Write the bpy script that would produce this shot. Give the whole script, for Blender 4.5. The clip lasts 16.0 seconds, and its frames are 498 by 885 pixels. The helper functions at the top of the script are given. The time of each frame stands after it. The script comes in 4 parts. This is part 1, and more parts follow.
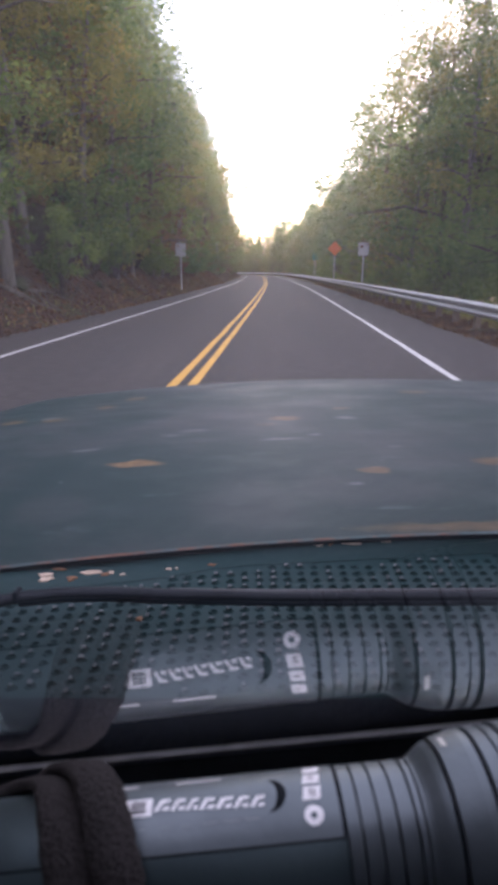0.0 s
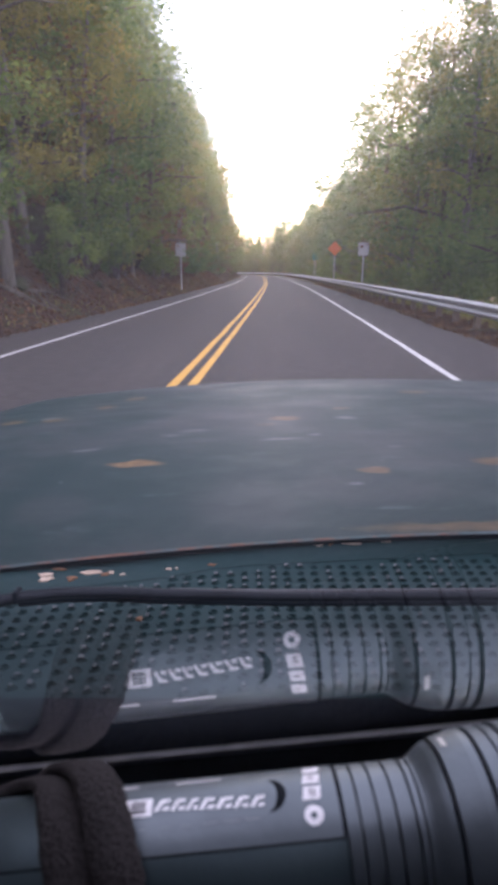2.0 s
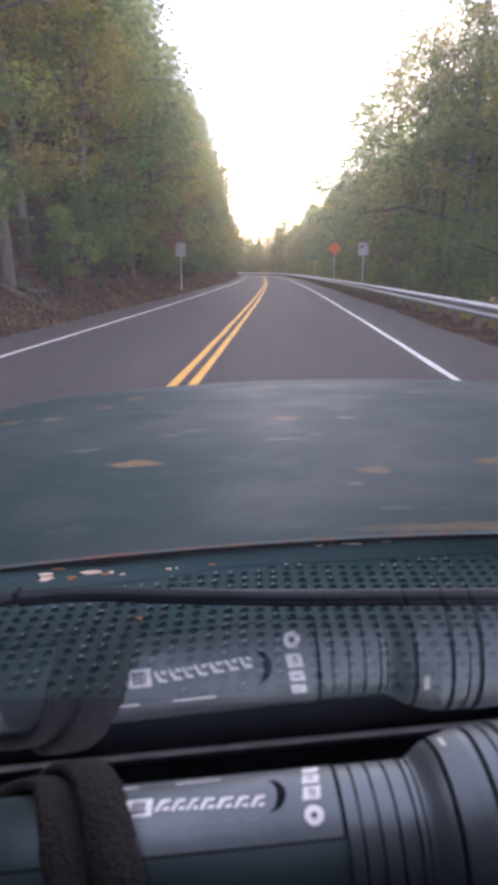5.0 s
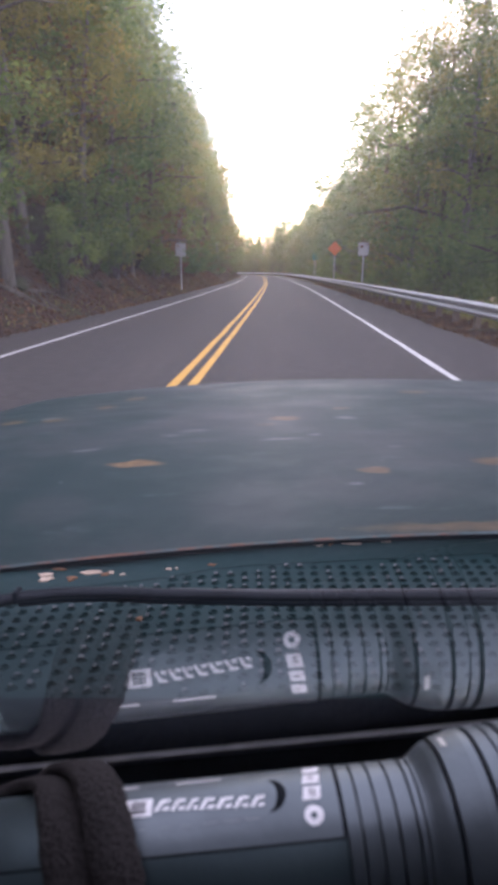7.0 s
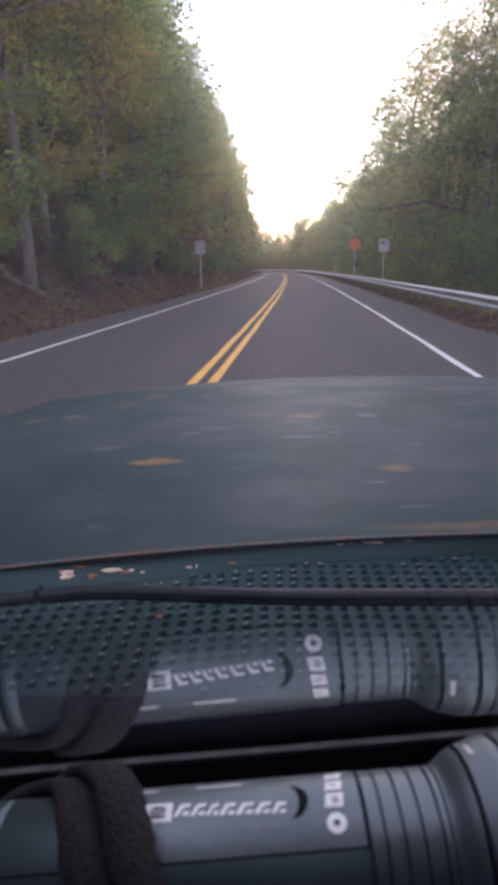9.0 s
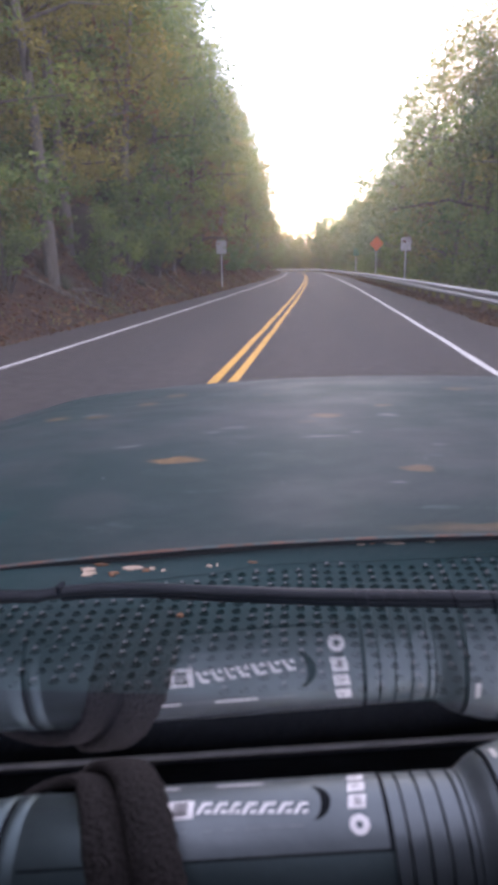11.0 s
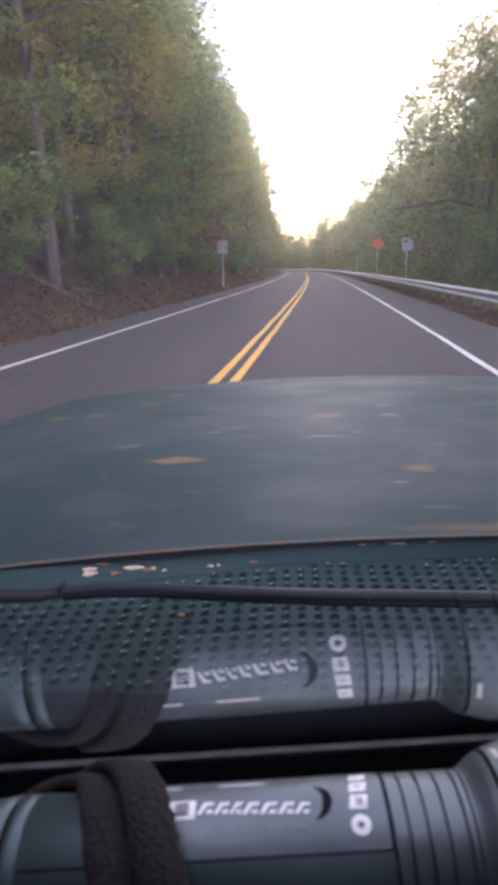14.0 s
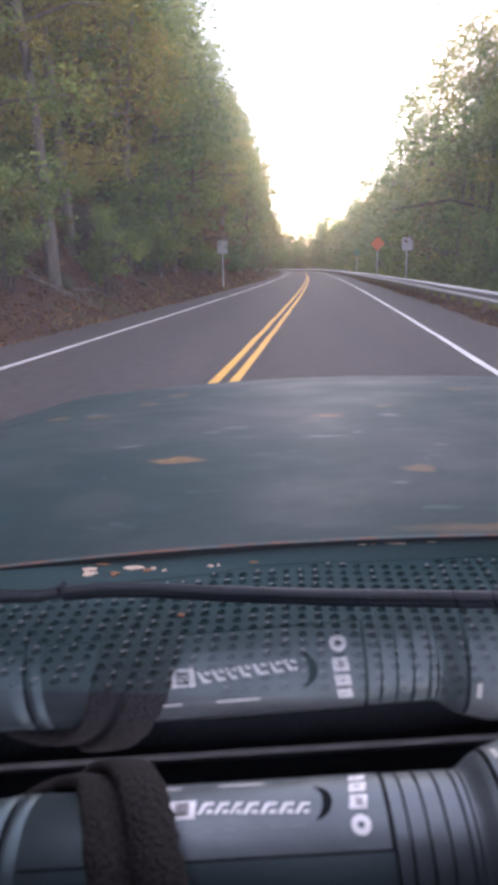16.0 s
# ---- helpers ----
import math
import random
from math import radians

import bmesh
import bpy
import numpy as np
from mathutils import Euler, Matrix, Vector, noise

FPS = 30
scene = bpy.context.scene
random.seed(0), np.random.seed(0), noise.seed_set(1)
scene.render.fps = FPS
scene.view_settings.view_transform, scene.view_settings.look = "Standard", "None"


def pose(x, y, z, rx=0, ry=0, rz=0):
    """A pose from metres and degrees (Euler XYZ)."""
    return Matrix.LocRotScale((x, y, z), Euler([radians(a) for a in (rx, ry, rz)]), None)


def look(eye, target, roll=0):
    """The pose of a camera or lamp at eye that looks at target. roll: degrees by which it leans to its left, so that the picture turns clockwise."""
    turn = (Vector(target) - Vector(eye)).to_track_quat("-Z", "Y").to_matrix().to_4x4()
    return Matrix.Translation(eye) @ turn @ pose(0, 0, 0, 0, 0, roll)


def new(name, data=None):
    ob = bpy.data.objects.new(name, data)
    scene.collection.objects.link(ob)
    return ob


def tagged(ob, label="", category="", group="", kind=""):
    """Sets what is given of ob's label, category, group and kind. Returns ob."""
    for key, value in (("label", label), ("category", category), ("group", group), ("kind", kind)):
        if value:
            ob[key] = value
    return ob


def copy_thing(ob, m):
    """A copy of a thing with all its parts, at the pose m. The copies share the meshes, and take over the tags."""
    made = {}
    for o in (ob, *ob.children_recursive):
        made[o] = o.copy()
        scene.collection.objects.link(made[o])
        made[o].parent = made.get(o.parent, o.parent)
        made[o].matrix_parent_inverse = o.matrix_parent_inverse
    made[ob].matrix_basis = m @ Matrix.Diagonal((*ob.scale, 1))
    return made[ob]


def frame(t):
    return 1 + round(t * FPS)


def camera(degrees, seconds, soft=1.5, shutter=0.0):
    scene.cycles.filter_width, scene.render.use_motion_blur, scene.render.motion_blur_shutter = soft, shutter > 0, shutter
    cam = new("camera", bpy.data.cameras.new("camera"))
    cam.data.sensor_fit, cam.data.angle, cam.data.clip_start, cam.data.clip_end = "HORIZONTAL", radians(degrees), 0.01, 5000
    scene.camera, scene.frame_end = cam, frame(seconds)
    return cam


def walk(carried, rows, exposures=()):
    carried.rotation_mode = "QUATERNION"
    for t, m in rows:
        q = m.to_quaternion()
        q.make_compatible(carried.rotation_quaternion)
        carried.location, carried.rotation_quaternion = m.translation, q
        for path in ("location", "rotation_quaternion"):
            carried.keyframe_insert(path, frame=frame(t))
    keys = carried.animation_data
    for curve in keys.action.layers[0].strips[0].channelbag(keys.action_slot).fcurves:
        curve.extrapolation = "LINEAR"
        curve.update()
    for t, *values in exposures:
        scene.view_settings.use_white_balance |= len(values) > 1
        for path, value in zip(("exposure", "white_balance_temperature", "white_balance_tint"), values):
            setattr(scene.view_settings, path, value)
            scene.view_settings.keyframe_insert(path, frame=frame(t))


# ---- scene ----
# A parked car on a two-lane forest road: y runs ahead of the car, x to its right, z = 0 is the asphalt.
EYE = 1.30
cam = camera(42.0, 16.0, soft=4.6)
cam.data.dof.use_dof, cam.data.dof.focus_distance, cam.data.dof.aperture_fstop = True, 0.8, 37.0     # focused on the bonnet
MOUNT_A = pose(0, 0, EYE, 75.13, 0, 0)
MOUNT_B = pose(-0.0013, 0.0035, EYE - 0.0008, 74.88, 0.669, 3.552)
walk(cam, [
    (0.0, MOUNT_A), (4.0, MOUNT_A), (8.45, MOUNT_A),
    (8.7, pose(-0.0002, 0.0015, EYE - 0.0002, 75.02, 0.25, 0.85)),
    (9.0, pose(-0.0003, 0.003, EYE - 0.0003, 74.91, 0.479, 1.673)),
    (9.4, pose(-0.0005, 0.0033, EYE - 0.0005, 74.9, 0.55, 2.3)),
    (11.0, pose(-0.0012, 0.0035, EYE - 0.0008, 74.88, 0.66, 3.45)),
    (11.5, MOUNT_B), (14.0, MOUNT_B), (16.0, MOUNT_B)],
    exposures=[(0.0, 2.17, 6560, 33), (0.6, 2.25, 6560, 34), (1.2, 2.37, 6560, 34), (7.4, 2.37, 6560, 34), (8.0, 2.21, 6560, 34),
               (8.5, 1.91, 6560, 34), (9.0, 1.96, 6560, 34), (10.2, 2.23, 6560, 34), (11.3, 2.41, 6560, 34), (13.4, 2.40, 6560, 34), (14.7, 2.34, 6560, 34), (15.4, 2.53, 6560, 34), (16.0, 2.50, 6560, 34)])

# ---- light ----
SUN_EL, SUN_AZ = 8.0, 30.0          # degrees above the horizon, degrees to the right of the car's heading
world = bpy.data.worlds.new("sky")
scene.world = world
world.use_nodes = True
wn = world.node_tree
wn.nodes.clear()
sky = wn.nodes.new("ShaderNodeTexSky")
sky.sky_type = "NISHITA"
sky.sun_disc = False
sky.sun_elevation, sky.sun_rotation = radians(SUN_EL), radians(SUN_AZ)
sky.air_density, sky.dust_density, sky.ozone_density = 1.0, 0.8, 1.0
bg = wn.nodes.new("ShaderNodeBackground")
bg.inputs["Strength"].default_value = 0.10
haze = wn.nodes.new("ShaderNodeBackground")            # thin even cloud under the open sky
haze.inputs["Color"].default_value, haze.inputs["Strength"].default_value = (0.92, 0.96, 1.06, 1), 0.40
both = wn.nodes.new("ShaderNodeAddShader")
out = wn.nodes.new("ShaderNodeOutputWorld")
wn.links.new(sky.outputs[0], bg.inputs[0])
wn.links.new(bg.outputs[0], both.inputs[0])
wn.links.new(haze.outputs[0], both.inputs[1])
wn.links.new(both.outputs[0], out.inputs[0])

sun = new("sun", bpy.data.lights.new("sun", "SUN"))
sun.data.energy, sun.data.angle, sun.data.color = 2.6, radians(0.6), (1.0, 0.82, 0.56)
az, el = radians(SUN_AZ), radians(SUN_EL)
sun.matrix_world = look((300 * math.sin(az) * math.cos(el), 300 * math.cos(az) * math.cos(el), 300 * math.sin(el)), (0, 0, 0))


# ---- material helpers ----
class Mat:
    """A node material under construction."""

    def __init__(self, name):
        self.m = bpy.data.materials.new(name)
        self.m.use_nodes = True
        self.t = self.m.node_tree
        self.bsdf = self.t.nodes["Principled BSDF"]
        self.out = self.t.nodes["Material Output"]
        self.coord = self.node("ShaderNodeTexCoord").outputs["Object"]

    def node(self, kind, operation=None, data_type=None, blend_type=None):
        n = self.t.nodes.new(kind)
        if operation:
            n.operation = operation
        if data_type:
            n.data_type, n.blend_type = data_type, blend_type
        return n

    def put(self, socket, value):
        if isinstance(value, bpy.types.NodeSocket):
            self.t.links.new(value, socket)
        else:
            socket.default_value = value

    def noise(self, scale, detail=4.0, rough=0.55, stretch=None, world_space=False):
        n = self.node("ShaderNodeTexNoise")
        src = self.node("ShaderNodeNewGeometry").outputs["Position"] if world_space else self.coord
        if stretch:
            mp = self.node("ShaderNodeMapping")
            mp.inputs["Scale"].default_value = stretch
            self.put(mp.inputs["Vector"], src)
            src = mp.outputs[0]
        self.put(n.inputs["Vector"], src)
        n.inputs["Scale"].default_value, n.inputs["Detail"].default_value, n.inputs["Roughness"].default_value = scale, detail, rough
        return n.outputs["Fac"]

    def ramp(self, fac, *stops):
        r = self.node("ShaderNodeValToRGB")
        e = r.color_ramp.elements
        while len(e) < len(stops):
            e.new(0.5)
        for k, (pos, col) in zip(e, stops):
            k.position = pos
            k.color = (*col, 1) if isinstance(col, tuple) else (col, col, col, 1)
        self.put(r.inputs[0], fac)
        return r.outputs[0]

    def mix(self, fac, a, b, mode="MIX"):
        n = self.node("ShaderNodeMix", data_type="RGBA", blend_type=mode)
        self.put(n.inputs[0], fac)
        for sock, v in ((n.inputs[6], a), (n.inputs[7], b)):
            self.put(sock, (*v, 1) if isinstance(v, tuple) else v)
        return n.outputs[2]

    def math(self, op, a, b=0.0):
        n = self.node("ShaderNodeMath", operation=op)
        self.put(n.inputs[0], a)
        self.put(n.inputs[1], b)
        return n.outputs[0]

    def bump(self, height, strength=0.3, distance=0.01):
        b = self.node("ShaderNodeBump")
        b.inputs["Strength"].default_value, b.inputs["Distance"].default_value = strength, distance
        self.put(b.inputs["Height"], height)
        self.put(self.bsdf.inputs["Normal"], b.outputs[0])

    def set(self, color=None, rough=None, metal=None, spec=None):
        for key, v in (("Base Color", color), ("Roughness", rough), ("Metallic", metal), ("Specular IOR Level", spec)):
            if v is not None:
                self.put(self.bsdf.inputs[key], (*v, 1) if isinstance(v, tuple) else v)
        return self.m


def simple(name, color, rough=0.6, metal=0.0, var=0.25, scale=30.0, bump=0.15, spec=0.5):
    """A surface with two scales of tone and fine relief."""
    k = Mat(name)
    fine, broad = k.noise(scale), k.noise(scale * 0.12, 3)
    dark = tuple(c * (1 - var) for c in color)
    light = tuple(min(1, c * (1 + var)) for c in color)
    col = k.mix(fine, dark, light)
    col = k.mix(k.ramp(broad, (0.35, 0.0), (0.7, 0.35)), col, tuple(c * 0.72 for c in color))
    k.bump(fine, bump, 0.004)
    return k.set(col, k.ramp(broad, (0.3, max(0, rough - 0.08)), (0.7, min(1, rough + 0.08))), metal, spec)


def asphalt():
    k = Mat("worn_asphalt")
    grain, mid, broad = k.noise(160, 3), k.noise(6, 5), k.noise(0.35, 4, stretch=(2.2, 0.25, 1))
    col = k.ramp(grain, (0.25, (0.030, 0.0245, 0.0225)), (0.75, (0.063, 0.052, 0.047)))
    col = k.mix(k.ramp(mid, (0.4, 0.0), (0.75, 0.4)), col, (0.040, 0.035, 0.037))
    col = k.mix(k.ramp(broad, (0.42, 0.0), (0.7, 0.55)), col, (0.067, 0.055, 0.050))
    tracks = k.noise(1.0, 3, 0.6, stretch=(1.1, 0.02, 1))                     # bands worn along the lanes
    col = k.mix(k.ramp(tracks, (0.42, 0.0), (0.62, 0.5)), col, (0.034, 0.030, 0.030))
    k.bump(grain, 0.35, 0.006)
    return k.set(col, k.ramp(mid, (0.3, 0.72), (0.7, 0.9)), spec=0.35)


def road_paint(name, color):
    k = Mat(name)
    wear = k.noise(22, 6, 0.7)
    broad = k.noise(1.6, 3)
    col = k.mix(k.ramp(wear, (0.56, 0.0), (0.70, 0.75)), color, (0.10, 0.09, 0.09))
    col = k.mix(k.ramp(broad, (0.4, 0.0), (0.75, 0.35)), col, tuple(c * 0.6 for c in color))
    k.bump(wear, 0.2, 0.004)
    return k.set(col, 0.7)


def forest_floor():
    k = Mat("leaf_litter_soil")
    a, b, c = k.noise(9, 6, 0.65), k.noise(0.7, 4), k.noise(40, 3)
    col = k.ramp(a, (0.25, (0.024, 0.015, 0.011)), (0.5, (0.058, 0.035, 0.025)), (0.78, (0.105, 0.066, 0.047)))
    col = k.mix(k.ramp(b, (0.5, 0.0), (0.68, 0.7)), col, (0.06, 0.075, 0.028))
    col = k.mix(k.ramp(c, (0.5, 0.0), (0.8, 0.5)), col, (0.05, 0.03, 0.02))
    k.bump(a, 0.8, 0.08)
    return k.set(col, 0.95, spec=0.04)


def rock():
    k = Mat("layered_rock")
    lay, fine, moss = k.noise(1.0, 7, 0.65, stretch=(1, 1, 4)), k.noise(12, 6, 0.7), k.noise(0.9, 4)
    col = k.ramp(lay, (0.28, (0.030, 0.022, 0.018)), (0.5, (0.075, 0.056, 0.046)), (0.75, (0.145, 0.112, 0.094)))
    col = k.mix(k.ramp(fine, (0.45, 0.0), (0.75, 0.6)), col, (0.09, 0.075, 0.065))
    col = k.mix(k.ramp(moss, (0.52, 0.0), (0.66, 0.75)), col, (0.05, 0.065, 0.025))
    k.bump(k.math("ADD", lay, fine), 0.9, 0.12)
    return k.set(col, 0.92, spec=0.08)


def bark(name, dark, light):
    k = Mat(name)
    n, f = k.noise(7, 6, 0.7, stretch=(1, 1, 0.2)), k.noise(40, 4)
    col = k.ramp(n, (0.3, dark), (0.7, light))
    k.bump(k.math("ADD", n, f), 0.8, 0.04)
    return k.set(col, 0.9)


def foliage(name, deep, mid, tip, translucent=0.35, sheen=0.25):
    """Leaves: each leaf its own tone, each tree its own hue, light shining through."""
    k = Mat(name)
    isl = k.node("ShaderNodeNewGeometry").outputs["Random Per Island"]
    tree = k.node("ShaderNodeObjectInfo").outputs["Random"]
    col = k.ramp(isl, (0.0, deep), (0.6, mid), (1.0, tip))
    col = k.mix(k.ramp(tree, (0.2, 0.0), (1.0, 0.4)), col, (mid[0] * 1.4, mid[1] * 1.02, mid[2] * 1.1))
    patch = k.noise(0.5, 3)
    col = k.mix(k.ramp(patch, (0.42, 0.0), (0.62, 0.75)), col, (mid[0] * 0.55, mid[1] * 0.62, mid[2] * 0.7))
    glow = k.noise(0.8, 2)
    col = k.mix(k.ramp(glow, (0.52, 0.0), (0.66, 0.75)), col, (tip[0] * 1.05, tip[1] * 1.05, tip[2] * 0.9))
    k.set(col, 0.6, spec=sheen)
    tr = k.node("ShaderNodeBsdfTranslucent")
    k.put(tr.inputs["Color"], k.mix(0.5, col, (mid[0] * 2.4, mid[1] * 1.95, mid[2] * 1.4)))
    mx = k.node("ShaderNodeMixShader")
    mx.inputs[0].default_value = translucent
    k.put(mx.inputs[1], k.bsdf.outputs[0])
    k.put(mx.inputs[2], tr.outputs[0])
    k.put(k.out.inputs[0], mx.outputs[0])
    return k.m


# rust marks on the bonnet: centre x, y, half sizes along x and y, strength
RUST = [(-0.141, 0.764, 0.040, 0.019, 1.0), (0.058, 1.016, 0.028, 0.022, 0.6), (0.142, 0.706, 0.022, 0.015, 0.65),
        (0.297, 0.740, 0.035, 0.020, 0.6), (0.215, 0.532, 0.14, 0.014, 0.5), (-0.273, 1.225, 0.028, 0.022, 0.55),
        (-0.343, 1.111, 0.032, 0.018, 0.55), (0.339, 1.306, 0.034, 0.022, 0.55), (0.161, 1.10, 0.02, 0.012, 0.45),
        (-0.42, 1.12, 0.03, 0.02, 0.6), (-0.235, 1.33, 0.026, 0.03, 0.5), (0.025, 0.972, 0.02, 0.008, 0.35)]


# paler patches where the clear coat has gone: centre x, y, half sizes
FADED = [(0.0, 0.60, 0.070, 0.085), (-0.196, 0.61, 0.050, 0.050), (0.12, 0.64, 0.10, 0.06), (-0.02, 1.0, 0.16, 0.12)]


# pale scratches and specks on the bonnet: centre x, y, half sizes
SCRATCHED = [(0.156, 0.743, 0.003, 0.006), (-0.217, 0.701, 0.003, 0.005), (-0.010, 0.665, 0.002, 0.004), (0.157, 1.010, 0.023, 0.017), (0.042, 0.867, 0.037, 0.007), (0.095, 0.889, 0.012, 0.007),
             (-0.223, 0.850, 0.024, 0.009), (-0.081, 0.943, 0.030, 0.010), (-0.116, 0.916, 0.017, 0.008), (0.113, 0.655, 0.009, 0.006), (-0.355, 1.134, 0.027, 0.014), (0.190, 0.815, 0.015, 0.006)]


def car_paint(name, spots=(), edge_rust=False, tone=1.0, gloss=0.5, worn=0.7):
    """Old dark teal paint, chalky and dusty, with rust coming through."""
    k = Mat(name)
    broad, fine, streak = k.noise(3.2, 5, 0.6), k.noise(120, 3), k.noise(5, 6, 0.65, stretch=(1.6, 2.6, 1))
    col = k.mix(k.ramp(broad, (0.35, 0.0), (0.7, 1.0)), tuple(c * tone for c in (0.012, 0.048, 0.049)), tuple(c * tone for c in (0.030, 0.060, 0.063)))
    col = k.mix(k.ramp(streak, (0.52, 0.0), (0.75, 0.6 * worn)), col, (0.070, 0.088, 0.096))
    col = k.mix(k.ramp(fine, (0.66, 0.0), (0.74, 0.06)), col, (0.16, 0.17, 0.17))
    cloud = k.noise(4.2, 5, 0.6)
    col = k.mix(k.ramp(cloud, (0.46, 0.0), (0.62, 0.85 * worn)), col, (0.056, 0.062, 0.066))
    # pale scuffs in the paint
    scuff = k.noise(17, 5, 0.7, stretch=(0.6, 2.2, 1))
    col = k.mix(k.ramp(scuff, (0.62, 0.0), (0.70, 0.7 * worn)), col, (0.10, 0.13, 0.14))
    mask, faded, scratched = None, None, None
    if spots:
        wob = k.node("ShaderNodeTexNoise")
        k.put(wob.inputs["Vector"], k.coord)
        wob.inputs["Scale"].default_value, wob.inputs["Detail"].default_value = 28, 4
        off = k.node("ShaderNodeVectorMath", operation="MULTIPLY_ADD")
        k.put(off.inputs[0], wob.outputs["Color"])
        off.inputs[1].default_value, off.inputs[2].default_value = (0.030, 0.022, 0), (-0.015, -0.011, 0)
        shifted = k.node("ShaderNodeVectorMath", operation="ADD")
        k.put(shifted.inputs[0], k.coord)
        k.put(shifted.inputs[1], off.outputs[0])
        for x, y, rx, ry, power in (*spots, *((*f, 0) for f in FADED), *((*f, -1) for f in SCRATCHED)):
            d = k.node("ShaderNodeVectorMath", operation="SUBTRACT")
            k.put(d.inputs[0], shifted.outputs[0])
            d.inputs[1].default_value = (x, y, 0)
            q = k.node("ShaderNodeVectorMath", operation="MULTIPLY")
            k.put(q.inputs[0], d.outputs[0])
            q.inputs[1].default_value = (1 / rx, 1 / ry, 0)
            ln = k.node("ShaderNodeVectorMath", operation="LENGTH")
            k.put(ln.inputs[0], q.outputs[0])
            if power < 0:
                one = k.ramp(ln.outputs["Value"], (0.3, 0.6), (1.0, 0.0))
                scratched = one if scratched is None else k.math("MAXIMUM", scratched, one)
                continue
            if not power:
                one = k.ramp(ln.outputs["Value"], (0.6, 0.32), (1.0, 0.0))
                faded = one if faded is None else k.math("MAXIMUM", faded, one)
                continue
            one = k.math("MULTIPLY", k.ramp(ln.outputs["Value"], (0.55, 1.0), (1.0, 0.0)), power)
            mask = one if mask is None else k.math("MAXIMUM", mask, one)
        col = k.mix(faded, col, (0.056, 0.062, 0.066))
        col = k.mix(scratched, col, (0.16, 0.17, 0.175))
    if edge_rust:
        mask = k.ramp(k.noise(26, 5, 0.75), (0.44, 0.0), (0.56, 1.0))
    if mask is not None:
        deep = 0.7 if edge_rust else 1.0
        warm = 0.6 if edge_rust else 1.0
        rust_col = k.ramp(k.noise(60, 4), (0.3, (0.13 * deep, 0.078 * deep * warm, 0.038 * deep * warm)), (0.7, (0.225 * deep, 0.138 * deep * warm, 0.062 * deep * warm)))
        col = k.mix(mask, col, rust_col)
    k.bump(broad, 0.08, 0.005)
    k.set(col, k.ramp(streak, (0.3, 0.46), (0.75, 0.66)), spec=gloss)
    return k.m


def windscreen_glass():
    """Clear glass with a thin film of dust that also imitates haze; only the inner face mirrors."""
    k = Mat("dusty_windscreen_glass")
    clear = k.node("ShaderNodeBsdfTransparent")
    clear.inputs["Color"].default_value = (0.93, 0.95, 0.95, 1)
    gloss = k.node("ShaderNodeBsdfAnisotropic")
    gloss.inputs["Roughness"].default_value = 0.012
    fr = k.node("ShaderNodeFresnel")
    fr.inputs["IOR"].default_value = 1.6
    mirror = k.math("MINIMUM", k.math("MULTIPLY", fr.outputs[0], 2.4), 1.0)      # both faces of the laminate
    film = k.node("ShaderNodeBsdfTranslucent")
    film.inputs["Color"].default_value = (0.80, 0.82, 0.86, 1)
    sep = k.node("ShaderNodeSeparateXYZ")                # film laid thicker above the foot of the glass to imitate haze over the view
    k.put(sep.inputs[0], k.coord)
    rise = k.ramp(k.math("SUBTRACT", sep.outputs["Z"], EYE - 0.15), (0.110, 0.003), (0.150, 0.036))
    dust = k.math("MULTIPLY", rise, k.ramp(k.noise(9, 5, 0.6), (0.3, 0.7), (0.75, 1.3)))
    a = k.node("ShaderNodeMixShader")
    k.put(a.inputs[0], dust)
    k.put(a.inputs[1], clear.outputs[0])
    k.put(a.inputs[2], film.outputs[0])
    veil = k.node("ShaderNodeMixShader")                 # fine dirt that spreads the light of the sky round its edges
    veil.inputs[0].default_value = 0.5
    for i, ior in enumerate((1.09, 0.92)):
        spread = k.node("ShaderNodeBsdfRefraction")
        spread.inputs["IOR"].default_value, spread.inputs["Roughness"].default_value = ior, 0.75
        k.put(veil.inputs[1 + i], spread.outputs[0])
    dirty = k.node("ShaderNodeMixShader")
    k.put(dirty.inputs[0], k.ramp(k.math("SUBTRACT", sep.outputs["Z"], EYE - 0.15), (0.120, 0.0), (0.160, 0.085)))
    k.put(dirty.inputs[1], a.outputs[0])
    k.put(dirty.inputs[2], veil.outputs[0])
    b = k.node("ShaderNodeMixShader")
    k.put(b.inputs[0], mirror)
    k.put(b.inputs[1], dirty.outputs[0])
    k.put(b.inputs[2], gloss.outputs[0])
    k.put(k.out.inputs[0], b.outputs[0])
    return k.m


def glass_edge():
    """Dusty rim of the glass that carries daylight along."""
    k = Mat("pale_dusty_glass_rim")
    n = k.noise(120)
    k.set(k.mix(n, (0.20, 0.205, 0.215), (0.42, 0.42, 0.44)), 0.5)
    tr = k.node("ShaderNodeBsdfTranslucent")
    k.put(tr.inputs["Color"], k.mix(n, (0.18, 0.185, 0.19), (0.5, 0.5, 0.5)))
    mx = k.node("ShaderNodeMixShader")
    mx.inputs[0].default_value = 0.85
    k.put(mx.inputs[1], k.bsdf.outputs[0])
    k.put(mx.inputs[2], tr.outputs[0])
    k.put(k.out.inputs[0], mx.outputs[0])
    return k.m


